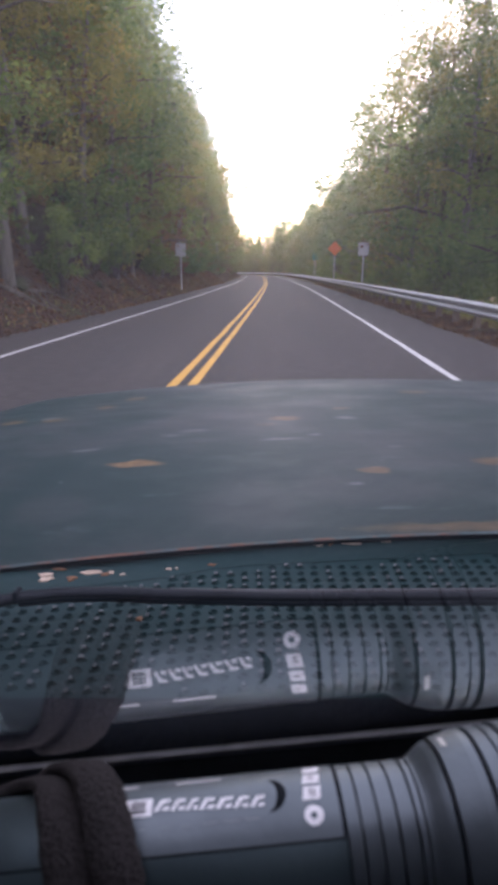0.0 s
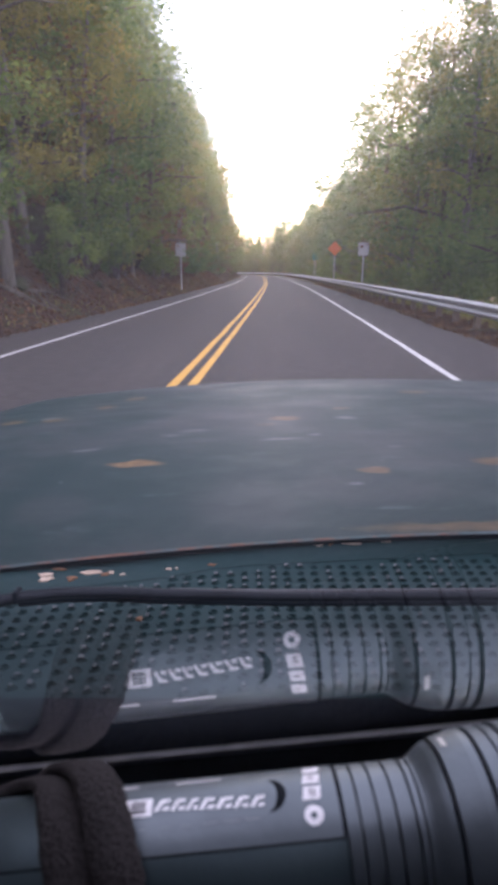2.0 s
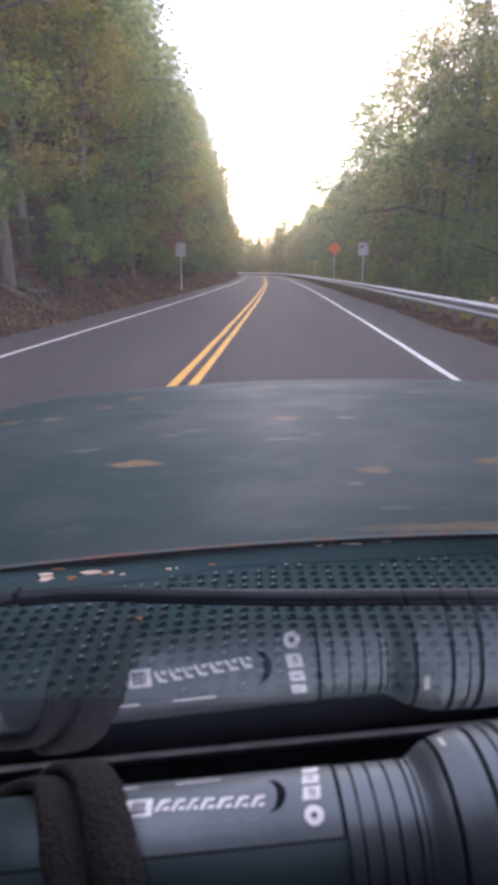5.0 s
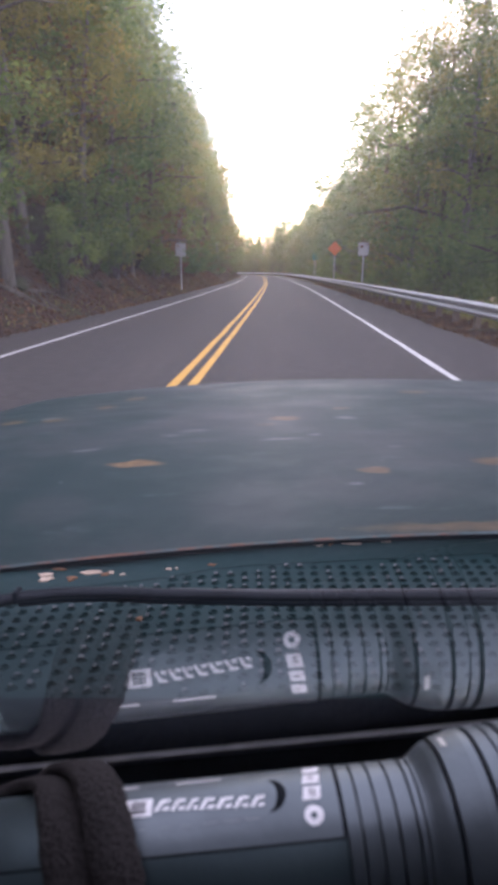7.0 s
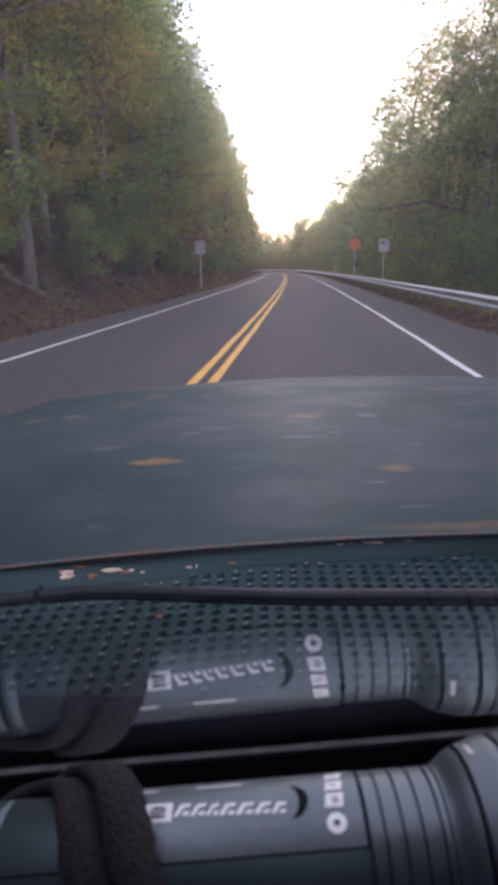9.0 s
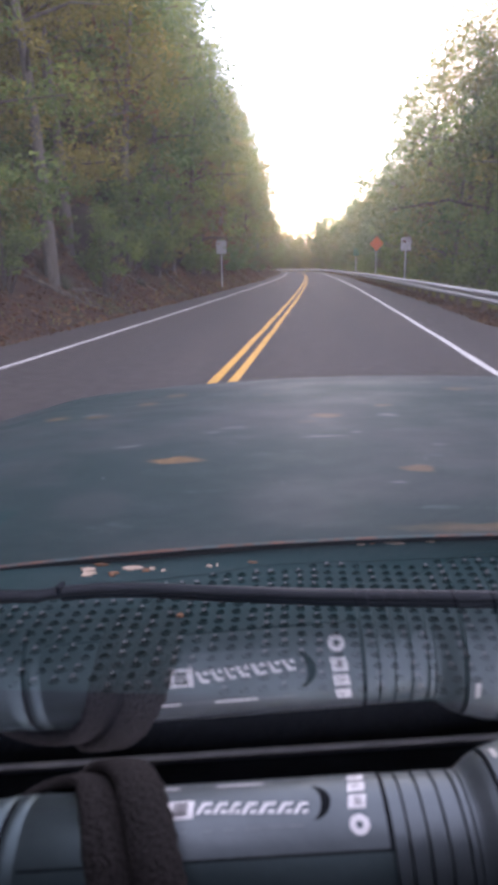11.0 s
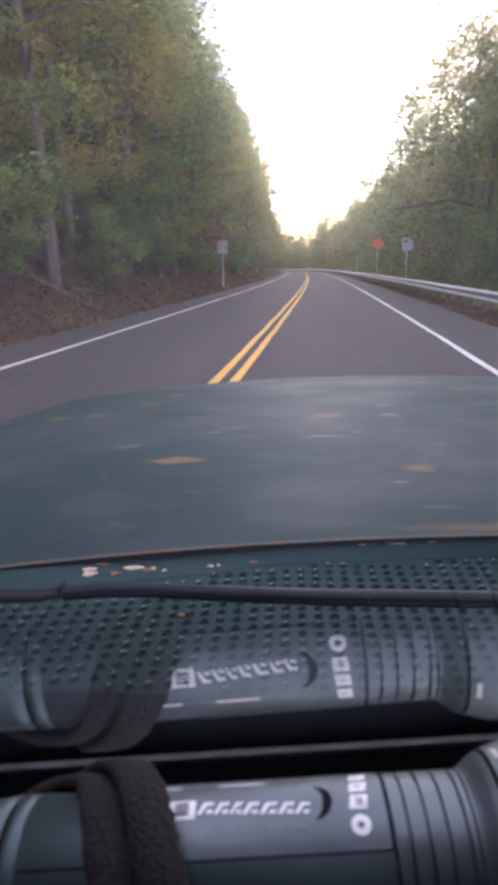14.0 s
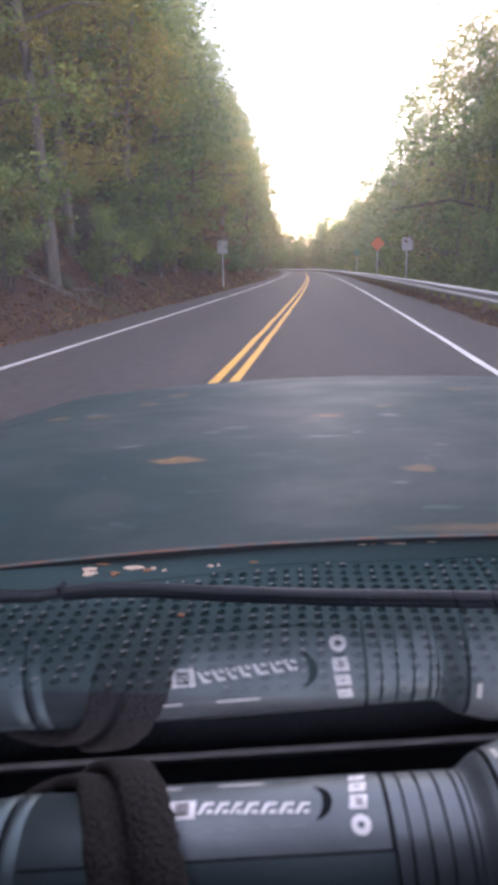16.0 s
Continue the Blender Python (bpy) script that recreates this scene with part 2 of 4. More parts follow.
ASPHALT = asphalt()
YELLOW, WHITE = road_paint("yellow_road_paint", (0.74, 0.38, 0.045)), road_paint("white_road_paint", (0.64, 0.62, 0.60))
SOIL, ROCK = forest_floor(), rock()
BARK = bark("grey_brown_bark", (0.05, 0.038, 0.030), (0.17, 0.135, 0.115))
PALE_BARK = bark("pale_grey_bark", (0.075, 0.064, 0.055), (0.22, 0.195, 0.175))
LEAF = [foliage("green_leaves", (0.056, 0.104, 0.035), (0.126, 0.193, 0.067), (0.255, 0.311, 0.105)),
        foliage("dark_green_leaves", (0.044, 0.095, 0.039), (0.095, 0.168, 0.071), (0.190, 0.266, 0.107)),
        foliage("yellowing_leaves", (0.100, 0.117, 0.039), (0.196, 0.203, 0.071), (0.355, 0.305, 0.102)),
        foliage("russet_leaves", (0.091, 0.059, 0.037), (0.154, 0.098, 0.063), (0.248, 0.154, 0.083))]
DRY_LEAF = foliage("fallen_dry_leaves", (0.055, 0.027, 0.014), (0.120, 0.064, 0.036), (0.22, 0.130, 0.078), 0.1, 0.02)
STEEL = simple("weathered_galvanised_steel", (0.52, 0.53, 0.54), 0.5, 0.35, 0.15, 14)
WOOD = simple("weathered_post_wood", (0.17, 0.125, 0.09), 0.85, 0, 0.35, 24, 0.4)
SIGN_BACK = simple("bare_aluminium_sign_back", (0.48, 0.48, 0.47), 0.55, 0.3, 0.12, 10)
SIGN_ORANGE = simple("faded_orange_sheeting", (0.62, 0.17, 0.05), 0.5, 0, 0.1, 12)
SIGN_GREEN = simple("green_sign_sheeting", (0.03, 0.22, 0.15), 0.5, 0, 0.1, 12)
HOOD_PAINT = car_paint("oxidised_teal_paint", RUST, False, 0.66, 0.13, 0.62)
COWL_PAINT = car_paint("teal_cowl_paint", (), False, 0.90, 0.08, 0.1)
EDGE_RUST = car_paint("rusted_panel_edge", (), True)
# pale tone that imitates the sky's reflection on the hole rims
BURR_GLINT = simple("burr_painted_highlight", (0.15, 0.165, 0.17), 0.5, 0.1, 0.45, 160)
CHIP = simple("bare_chipped_primer", (0.56, 0.42, 0.32), 0.7, 0, 0.35, 200)
RUSTY = simple("flaking_rust", (0.24, 0.11, 0.055), 0.85, 0, 0.4, 220, 0.5)
RUBBER = simple("black_rubber", (0.007, 0.010, 0.017), 0.55, 0, 0.3, 60, 0.15, 0.12)
GASKET = glass_edge()
WIPER = simple("dusty_black_wiper", (0.010, 0.013, 0.019), 0.45, 0, 0.3, 60, 0.15, 0.2)
# pale grey for the highlight painted along the wiper's top
WIPER_HIGHLIGHT = simple("painted_wiper_highlight", (0.105, 0.104, 0.112), 0.6, 0, 0.3, 90)
DASH = simple("black_dashboard_vinyl", (0.011, 0.015, 0.019), 0.7, 0, 0.25, 180, 0.3, 0.2)
LINER = simple("pale_grey_cabin_lining", (0.05, 0.051, 0.055), 0.9, 0, 0.2, 60)
ANODISED = simple("dark_grey_anodised_aluminium", (0.112, 0.134, 0.147), 0.43, 0.72, 0.10, 260, 0.05)
# same metal darkened for the shade below the seam, and for the tail
ANODISED_DARK = simple("anodised_aluminium_tail_and_shaded_side", (0.070, 0.100, 0.110), 0.43, 0.72, 0.12, 260, 0.05)
GROOVE = simple("blackened_groove", (0.006, 0.008, 0.011), 0.6, 0.0, 0.2, 200, 0.1, 0.06)
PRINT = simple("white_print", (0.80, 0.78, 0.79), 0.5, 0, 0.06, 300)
PALE = simple("pale_grey_metal", (0.21, 0.22, 0.24), 0.5, 0.3, 0.2, 300)
# pale tone for the glint painted on the torch's head
HEAD_GLINT = simple("painted_head_glint", (0.42, 0.41, 0.40), 0.45, 0.3, 0.35, 500)
STRAP = simple("black_woven_strap", (0.037, 0.033, 0.033), 0.95, 0, 0.6, 950, 0.7, 0.08)
TYRE = simple("tyre_rubber", (0.02, 0.02, 0.02), 0.8, 0, 0.3, 40)
GLASS = windscreen_glass()


# ---- mesh helpers ----
def mesh_of(name, verts, faces, material, smooth=False):
    me = bpy.data.meshes.new(name)
    me.from_pydata(verts, [], faces)
    me.materials.append(material)
    if smooth:
        me.polygons.foreach_set("use_smooth", [True] * len(me.polygons))
    me.update()
    return me


def thing(name, label, category, group="", at=None):
    """An empty at a thing's base, to carry its parts."""
    ob = tagged(new(name), label, category, group)
    if at is not None:
        ob.matrix_world = at
    return ob


def part(name, data, material, parent, label=""):
    """One mesh object under a thing or a part, from a bmesh, a mesh or (verts, faces)."""
    if isinstance(data, bmesh.types.BMesh):
        me = bpy.data.meshes.new(name)
        data.to_mesh(me)
        data.free()
        me.materials.append(material)
    elif isinstance(data, tuple):
        me = mesh_of(name, data[0], data[1], material)
    else:
        me = data
    ob = new(name, me)
    ob.parent = parent
    return tagged(ob, label)


def box(x0, x1, y0, y1, z0, z1, bevel=0.0, segs=1):
    bm = bmesh.new()
    bmesh.ops.create_cube(bm, size=1)
    for v in bm.verts:
        v.co = ((x0 + x1) / 2 + v.co.x * (x1 - x0), (y0 + y1) / 2 + v.co.y * (y1 - y0), (z0 + z1) / 2 + v.co.z * (z1 - z0))
    if bevel:
        bmesh.ops.bevel(bm, geom=bm.edges[:], offset=bevel, segments=segs, affect="EDGES", profile=0.5)
    return bm


def tube(points, radii, sides=7, cap=True, squash=1.0):
    """A tapered tube along points, as (verts, faces)."""
    verts, faces = [], []
    pts = [Vector(p) for p in points]
    for i, p in enumerate(pts):
        d = (pts[min(i + 1, len(pts) - 1)] - pts[max(i - 1, 0)]).normalized()
        side = d.cross(Vector((0, 0, 1)) if abs(d.z) < 0.9 else Vector((1, 0, 0))).normalized()
        up = side.cross(d)
        for k in range(sides):
            a = 2 * math.pi * k / sides
            verts.append(p + radii[i] * (math.cos(a) * side + math.sin(a) * squash * up))
    n = len(pts)
    for i in range(n - 1):
        for k in range(sides):
            a, b = i * sides + k, i * sides + (k + 1) % sides
            faces.append((a, b, b + sides, a + sides))
    if cap:
        faces.append(tuple(range(sides))[::-1])
        faces.append(tuple(range((n - 1) * sides, n * sides)))
    return verts, faces


def joined(*pieces):
    verts, faces = [], []
    for v, f in pieces:
        o = len(verts)
        verts += v
        faces += [tuple(i + o for i in q) for q in f]
    return verts, faces


# ---- the road's line ----
HEAD0, BEND1, BEND2 = radians(3.2), 1 / 2500.0, 1 / 170.0
S_BEND = 160.0
_step = 1.0
_line = [(0.0, 0.0, HEAD0)]
_x, _y, _h = 0.0, 0.0, HEAD0
for _i in range(420):
    _h -= _step * (BEND1 if _i < S_BEND else BEND2 if _i < 250 else 0.0)
    _x += _step * math.sin(_h)
    _y += _step * math.cos(_h)
    _line.append((_x, _y, _h))


def road_at(s, l, z=0.0):
    """The place s metres along the road from the car and l metres to the right of it."""
    l -= 0.06
    if s <= 0:
        x, y, h = s * math.sin(HEAD0), s * math.cos(HEAD0), HEAD0
    else:
        i = min(int(s), len(_line) - 2)
        f = s - i
        a, b = _line[i], _line[i + 1]
        x, y, h = a[0] + (b[0] - a[0]) * f, a[1] + (b[1] - a[1]) * f, a[2]
    return Vector((x + l * math.cos(h), y - l * math.sin(h), z))


def heading(s):
    return _line[max(0, min(int(s), len(_line) - 1))][2]


def smooth01(a):
    a = max(0.0, min(1.0, a))
    return a * a * (3 - 2 * a)


def terrain(s, l):
    """Height of the ground beside the road."""
    rough = noise.fractal(Vector((s * 0.11, l * 0.11, 3.1)), 0.9, 2.1, 4)
    fine = noise.fractal(Vector((s * 0.7, l * 0.7, 7.7)), 0.9, 2.1, 3)
    if l < -5.4:
        d = -5.4 - l
        bank = 1.5 * smooth01(d / 2.6) + 0.55 * max(0.0, d - 1.8) + 6.5 * smooth01((d - 3.2 + rough * 1.4) / 2.2) + 9 * smooth01((d - 9) / 16)
        return -0.06 + bank + (0.8 * rough + 0.18 * fine) * smooth01(d / 2.5)
    if l > 4.1:
        d = l - 4.1
        return -0.05 - 2.4 * smooth01((d - 0.9) / 5.0) + (0.35 * rough + 0.08 * fine) * smooth01(d / 3.0)
    return -0.05


# ---- ground, road and markings ----
def strip(name, l0, l1, s0, s1, step, z, material, thick=0.0, wobble=0.0):
    n = int((s1 - s0) / step) + 1
    verts, faces = [], []
    for i in range(n):
        s = s0 + i * step
        w0 = wobble * noise.noise(Vector((s * 0.6, l0, 0.3)))
        w1 = wobble * noise.noise(Vector((s * 0.6, l1, 9.3)))
        for l in (l0 + w0, l1 + w1):
            verts.append(road_at(s, l, z))
            if thick:
                verts.append(road_at(s, l, z - thick))
    k = 4 if thick else 2
    for i in range(n - 1):
        a = i * k
        if thick:
            faces += [(a, a + 2, a + 6, a + 4), (a, a + 4, a + 5, a + 1), (a + 2, a + 3, a + 7, a + 6)]
        else:
            faces.append((a, a + 1, a + 3, a + 2))
    return new(name, mesh_of(name, verts, faces, material))


def build_ground():
    srows = [-60, -40, -25] + [-15 + 0.9 * i for i in range(150)] + [120 + 4 * i for i in range(50)] + [340, 400]
    lrows = [-900, -400, -200, -120, -80, -60, -45, -36, -30] + [-26 + 0.55 * i for i in range(39)] + [-4.4, 0, 4.0] + \
            [4.1 + 0.5 * i for i in range(30)] + [21, 25, 30, 40, 60, 90, 140, 250, 500, 1000]
    verts = []
    for s in srows:
        for l in lrows:
            p = road_at(s, l) if abs(l) < 70 else road_at(min(s, 150), l) + Vector((0, max(0, s - 150), 0))
            verts.append((p.x, p.y, terrain(s, max(-60, min(60, l)))))
    w = len(lrows)
    faces = [(i * w + j, i * w + j + 1, (i + 1) * w + j + 1, (i + 1) * w + j) for i in range(len(srows) - 1) for j in range(w - 1)]
    ob = new("ground", mesh_of("ground", verts, faces, SOIL, True))
    tagged(ob, "leaf-littered forest soil rising beside the road", "ground", kind="structure")
    far = mesh_of("far_ground", [(-4000, -4000, -6), (4000, -4000, -6), (4000, 4000, -6), (-4000, 4000, -6)], [(0, 1, 2, 3)], SOIL)
    tagged(new("far_ground", far), "dull forest land reaching the horizon", "ground", kind="structure")


build_ground()
tagged(strip("road", -5.6, 3.72, -40, 380, 1.0, 0.0, ASPHALT, 0.12, 0.18), "grey-brown worn asphalt two-lane road", "road", kind="structure")
for l, mat, text in ((-1.235, YELLOW, "yellow"), (-1.005, YELLOW, "yellow"), (2.17, WHITE, "white"), (-4.33, WHITE, "white")):
    side = "solid %s centre line, half of a double line" % text if mat == YELLOW else "solid white edge line, slightly worn"
    tagged(strip("road_marking", l - 0.052, l + 0.052, -30, 360, 0.7, 0.005, mat, 0.0, 0.02), side, "road marking", "lines painted on the road", "structure")


# ---- guardrail ----
def build_guardrail():
    rail = thing("guardrail", "weathered galvanised steel guardrail on short posts", "guardrail", at=Matrix.Translation(road_at(0, 4.55)))
    base = rail.matrix_world.inverted()
    prof = [(0.0, 0.63), (-0.045, 0.615), (-0.075, 0.575), (-0.075, 0.545), (-0.02, 0.505), (-0.005, 0.475), (-0.02, 0.445), (-0.075, 0.405),
            (-0.075, 0.375), (-0.045, 0.335), (0.0, 0.32)]
    prof = [(a - 0.12, b - 0.02) for a, b in prof]
    back = [(a + 0.012, b) for a, b in prof]
    n = 12
    s = -12.0
    while s < 290:
        verts, faces = [], []
        for i in range(n + 1):
            for a, b in prof + back[::-1]:
                verts.append(base @ road_at(s + i * 0.32, 4.55 + a, b))
        w = len(prof) * 2
        for i in range(n):
            for k in range(w):
                faces.append((i * w + k, i * w + (k + 1) % w, (i + 1) * w + (k + 1) % w, (i + 1) * w + k))
        part("beam", mesh_of("beam", verts, faces, STEEL, False), STEEL, rail)
        s += n * 0.32
    me_post = bpy.data.meshes.new("post")
    bm = box(-0.075, 0.075, -0.09, 0.09, -0.9, 0.60, 0.012)
    bm.to_mesh(me_post)
    bm.free()
    me_post.materials.append(WOOD)
    me_block = bpy.data.meshes.new("blockout")
    bm = box(-0.105, 0.0, -0.07, 0.07, 0.31, 0.60, 0.008)
    bm.to_mesh(me_block)
    bm.free()
    me_block.materials.append(WOOD)
    s = -11.0
    while s < 150:
        m = base @ Matrix.Translation(road_at(s, 4.65)) @ pose(0, 0, 0, random.uniform(-2, 2), random.uniform(-2, 2), -math.degrees(heading(s)))
        p = part("post", me_post, WOOD, rail)
        p.matrix_local = m
        q = part("blockout", me_block, WOOD, p)
        s += 1.92


build_guardrail()


# ---- signs ----
def build_sign(s, l, top, w, h, face, label, diamond=False, bars=0):
    z0 = terrain(s, l)
    sg = thing("road_sign", label, "road sign", at=Matrix.Translation(road_at(s, l, z0)) @ pose(0, 0, 0, 0, 0, -math.degrees(heading(s)) + random.uniform(-4, 4)))
    top -= z0
    part("post", box(-0.03, 0.03, -0.02, 0.02, -0.3, top - 0.02, 0.006), STEEL, sg)
    if diamond:
        bm = box(-w / 2, w / 2, -0.034, -0.022, -w / 2, w / 2, 0.0)
        bmesh.ops.rotate(bm, verts=bm.verts[:], cent=(0, 0, 0), matrix=Matrix.Rotation(radians(45), 3, "Y"))
        bmesh.ops.translate(bm, verts=bm.verts[:], vec=(0, 0, top - w * 0.7))
    else:
        bm = box(-w / 2, w / 2, -0.034, -0.022, top - h, top, 0.0)
    plate = part("plate", bm, face, sg)
    for z in (top - h * 0.25, top - h * 0.75):
        part("bolt", tube([(0, -0.034, z), (0, -0.042, z)], [0.012, 0.010], 8), STEEL, plate)
    return sg


build_sign(41, -6.05, 2.9, 0.62, 0.78, SIGN_BACK, "rectangular road sign on a steel post, bare metal back")
build_sign(42, 5.15, 2.95, 0.62, 0.78, SIGN_BACK, "rectangular sign on steel post behind the guardrail")
build_sign(66, 5.6, 4.0, 0.95, 1.1, SIGN_ORANGE, "faded orange diamond warning sign beside trees", True)
build_sign(92, 5.6, 3.6, 0.75, 0.9, SIGN_GREEN, "small green road sign behind the guardrail")


# ---- rocks ----
def build_rock(s, l, w, d, h, seed, fineness=4, label="brown layered rock outcrop in the bank"):
    """A broken, layered block of rock set into the bank."""
    rg = random.Random(seed)
    bm = bmesh.new()
    bmesh.ops.create_icosphere(bm, subdivisions=fineness, radius=1.25)
    cuts = [(Vector((rg.gauss(0, 1), rg.gauss(0, 1), rg.gauss(0, 0.9))).normalized(), rg.uniform(0.62, 0.95)) for _ in range(16)]
    for v in bm.verts:
        p = v.co.copy()
        for nrm, far in cuts:
            over = p.dot(nrm) - far
            if over > 0:
                p -= nrm * over
        ledge = 0.05 * math.sin(p.z * 9 + 2.5 * noise.noise(p * 0.8 + Vector((seed, 0, 0))))
        rough = noise.fractal(p * 3.0 + Vector((seed, 2, 0)), 0.9, 2.1, 4)
        p = Vector((p.x * (1 + ledge), p.y * (1 + ledge), p.z)) * (1 + 0.045 * rough)
        v.co = (p.x * w / 2, p.y * d / 2, p.z * h / 2)
    me = bpy.data.meshes.new("rock")
    bm.to_mesh(me)
    bm.free()
    me.materials.append(ROCK)
    ob = tagged(new("rock", me), label, "rock")
    ob.matrix_world = Matrix.Translation(road_at(s, l, terrain(s, l) + h * 0.22)) @ pose(0, 0, 0, rg.uniform(-6, 6), rg.uniform(-8, 8), rg.uniform(-25, 25))


for k, (s, l, w, d, h) in enumerate(((15.5, -8.3, 2.2, 2.6, 1.9), (18.9, -8.5, 2.2, 2.4, 1.6), (22.5, -9.0, 2.5, 3.4, 2.4), (27, -8.8, 2.6, 4.0, 3.2), (33, -9.0, 3.0, 4.6, 4.2), (39, -9.2, 3.0, 4.5, 4.8),
                                     (47, -9.4, 3.4, 5.5, 5.0), (20, -10.6, 3.0, 4.0, 4.5), (29, -11.0, 3.2, 5.0, 5.5), (58, -9.2, 3.2, 6.0, 4.5), (20.5, -7.5, 1.8, 2.2, 1.9), (26, -7.7, 2.0, 2.6, 2.0), (34, -7.8, 2.2, 3.2, 2.4), (17.2, -6.9, 0.7, 0.9, 0.5), (24.2, -6.7, 0.5, 0.6, 0.4), (21.8, -7.3, 1.2, 1.5, 1.2))):
    build_rock(s, l, w, d, h, k + 1)
for k, (s, l, w, d, h) in enumerate(((42, -13.0, 5.5, 10, 17), (50, -12.6, 6.0, 11, 21), (59, -12.9, 6.5, 12, 22), (69, -13.2, 6.0, 12, 18))):
    build_rock(s, l, w, d, h, k + 31, 5, "tall weathered brown rock cliff above the road")


# ---- trees ----
def leaf_cloud(centres, radii, count, size, rng, flat=0.75):
    """Leaf faces scattered in clumps, as (verts, faces)."""
    centres, radii = np.array(centres), np.array(radii)
    pick = rng.choice(len(centres), count, p=radii ** 2 / (radii ** 2).sum())
    d = rng.normal(size=(count, 3))
    d /= np.linalg.norm(d, axis=1)[:, None]
    r = radii[pick] * rng.uniform(0.15, 1.05, count) ** 0.6
    pos = centres[pick] + d * r[:, None] * np.array([1, 1, flat])
    a = rng.normal(size=(count, 3))
    a[:, 2] *= 0.6
    a /= np.linalg.norm(a, axis=1)[:, None]
    b = np.cross(a, rng.normal(size=(count, 3)))
    b /= np.linalg.norm(b, axis=1)[:, None] + 1e-9
    ln = size * rng.uniform(0.6, 1.35, count)[:, None]
    wd = ln * rng.uniform(0.4, 0.62, count)[:, None]
    v = np.stack([pos - a * ln * 0.5 - b * wd * 0.42, pos - a * ln * 0.3 + b * wd * 0.58, pos + a * ln * 0.6], 1).reshape(-1, 3)
    f = np.arange(count * 3).reshape(-1, 3)
    return v.tolist(), f.tolist()


def make_tree(name, label, height, spread, crown_from, leaf, bark_mat, leaves, leaf_size, seed, clumps=26, lean=0.0):
    rng = np.random.default_rng(seed)
    tr = thing(name, label, "tree")
    pts, rad = [], []
    n = 8
    wx, wy = rng.normal(0, 0.25, 2)
    for i in range(n + 1):
        t = i / n
        pts.append((lean * t * height + wx * math.sin(t * 3.3), wy * math.sin(t * 2.6 + 1) - wy * math.sin(1), -0.6 + t * (height * 0.93 + 0.6)))
        rad.append(0.017 * height * (1 - 0.86 * t) + 0.01)
    limbs = [tube(pts, rad, 8)]
    centres, radii = [], []
    for i in range(clumps):
        t = crown_from + (1 - crown_from) * (i + rng.uniform(0, 1)) / clumps
        k = min(int(t * n), n - 1)
        f = t * n - k
        p0 = Vector(pts[k]).lerp(Vector(pts[k + 1]), f)
        u = (t - crown_from) / (1 - crown_from)
        reach = spread * (0.45 + 0.75 * math.sin(math.pi * min(1, 0.22 + 0.80 * u))) * rng.uniform(0.45, 1.1) * (1.0 - 0.45 * u)
        ang = i * 2.4 + rng.uniform(-0.5, 0.5)
        tip = p0 + Vector((math.cos(ang) * reach, math.sin(ang) * reach, reach * rng.uniform(0.05, 0.55)))
        mid = p0.lerp(tip, 0.55) + Vector((0, 0, reach * 0.10))
        r0 = max(0.02, rad[k] * 0.42)
        limbs.append(tube([p0, mid, tip], [r0, r0 * 0.6, 0.012], 5))
        centres.append(tip)
        radii.append(rng.uniform(0.55, 1.0) * spread * 0.36)
        centres.append(p0.lerp(tip, 0.6) + Vector(rng.normal(0, 0.3, 3)))
        radii.append(rng.uniform(0.4, 0.8) * spread * 0.30)
        if i % 2:
            tw = tip + Vector(rng.normal(0, 0.55, 3)) * spread * 0.32
            limbs.append(tube([tip, tw], [0.02, 0.008], 4))
            centres.append(tw)
            radii.append(rng.uniform(0.3, 0.6) * spread * 0.28)
    v, f = joined(*limbs)
    part("trunk", mesh_of("trunk", v, f, bark_mat, True), bark_mat, tr)
    v, f = leaf_cloud([tuple(c) for c in centres], radii, int(leaves * 1.45), leaf_size * 0.9, rng)
    part("crown", mesh_of("crown", v, f, leaf), leaf, tr)
    return tr


def make_bush(name, label, height, width, leaf, leaves, leaf_size, seed):
    rng = np.random.default_rng(seed)
    b = thing(name, label, "bush")
    stems, centres, radii = [], [], []
    for i in range(15):
        a, r = i * 2.4 + rng.uniform(-0.6, 0.6), width * 0.5 * rng.uniform(0.15, 1.25)
        tip = Vector((math.cos(a) * r, math.sin(a) * r, height * rng.uniform(0.25, 1.1)))
        stems.append(tube([(tip.x * 0.15, tip.y * 0.15, -0.2), (tip.x * 0.6, tip.y * 0.6, tip.z * 0.55), tip], [0.025, 0.016, 0.006], 5))
        for q in (0.5, 0.8, 1.0):
            centres.append((tip.x * q, tip.y * q, tip.z * q))
            radii.append(width * rng.uniform(0.06, 0.19))
    v, f = joined(*stems)
    part("stems", mesh_of("stems", v, f, BARK, True), BARK, b)
    v, f = leaf_cloud(centres, radii, int(leaves * 1.5), leaf_size * 0.9, rng, 0.8)
    part("foliage", mesh_of("foliage", v, f, leaf), leaf, b)
    return b


def plant(proto, s, l, scale=1.0, turn=None, tilt=0.0, first=None):
    """Set a copy of a tree on the ground beside the road."""
    m = Matrix.Translation(road_at(s, l, terrain(s, l) - 0.05)) @ pose(0, 0, 0, random.uniform(-2, 2), tilt, random.uniform(0, 360) if turn is None else turn) @ Matrix.Scale(scale, 4)
    if (s > NEAR or (s > 36 and (abs(l) > 12.5 or proto in SMALL))) and proto.name in FAR_TREES:
        proto = FAR_TREES[proto.name]
    if s > FAR:
        far_woods.append((proto, m))
        return None
    if proto.name not in used:
        used.add(proto.name)
        proto.matrix_world = m
        return proto
    return copy_thing(proto, m)


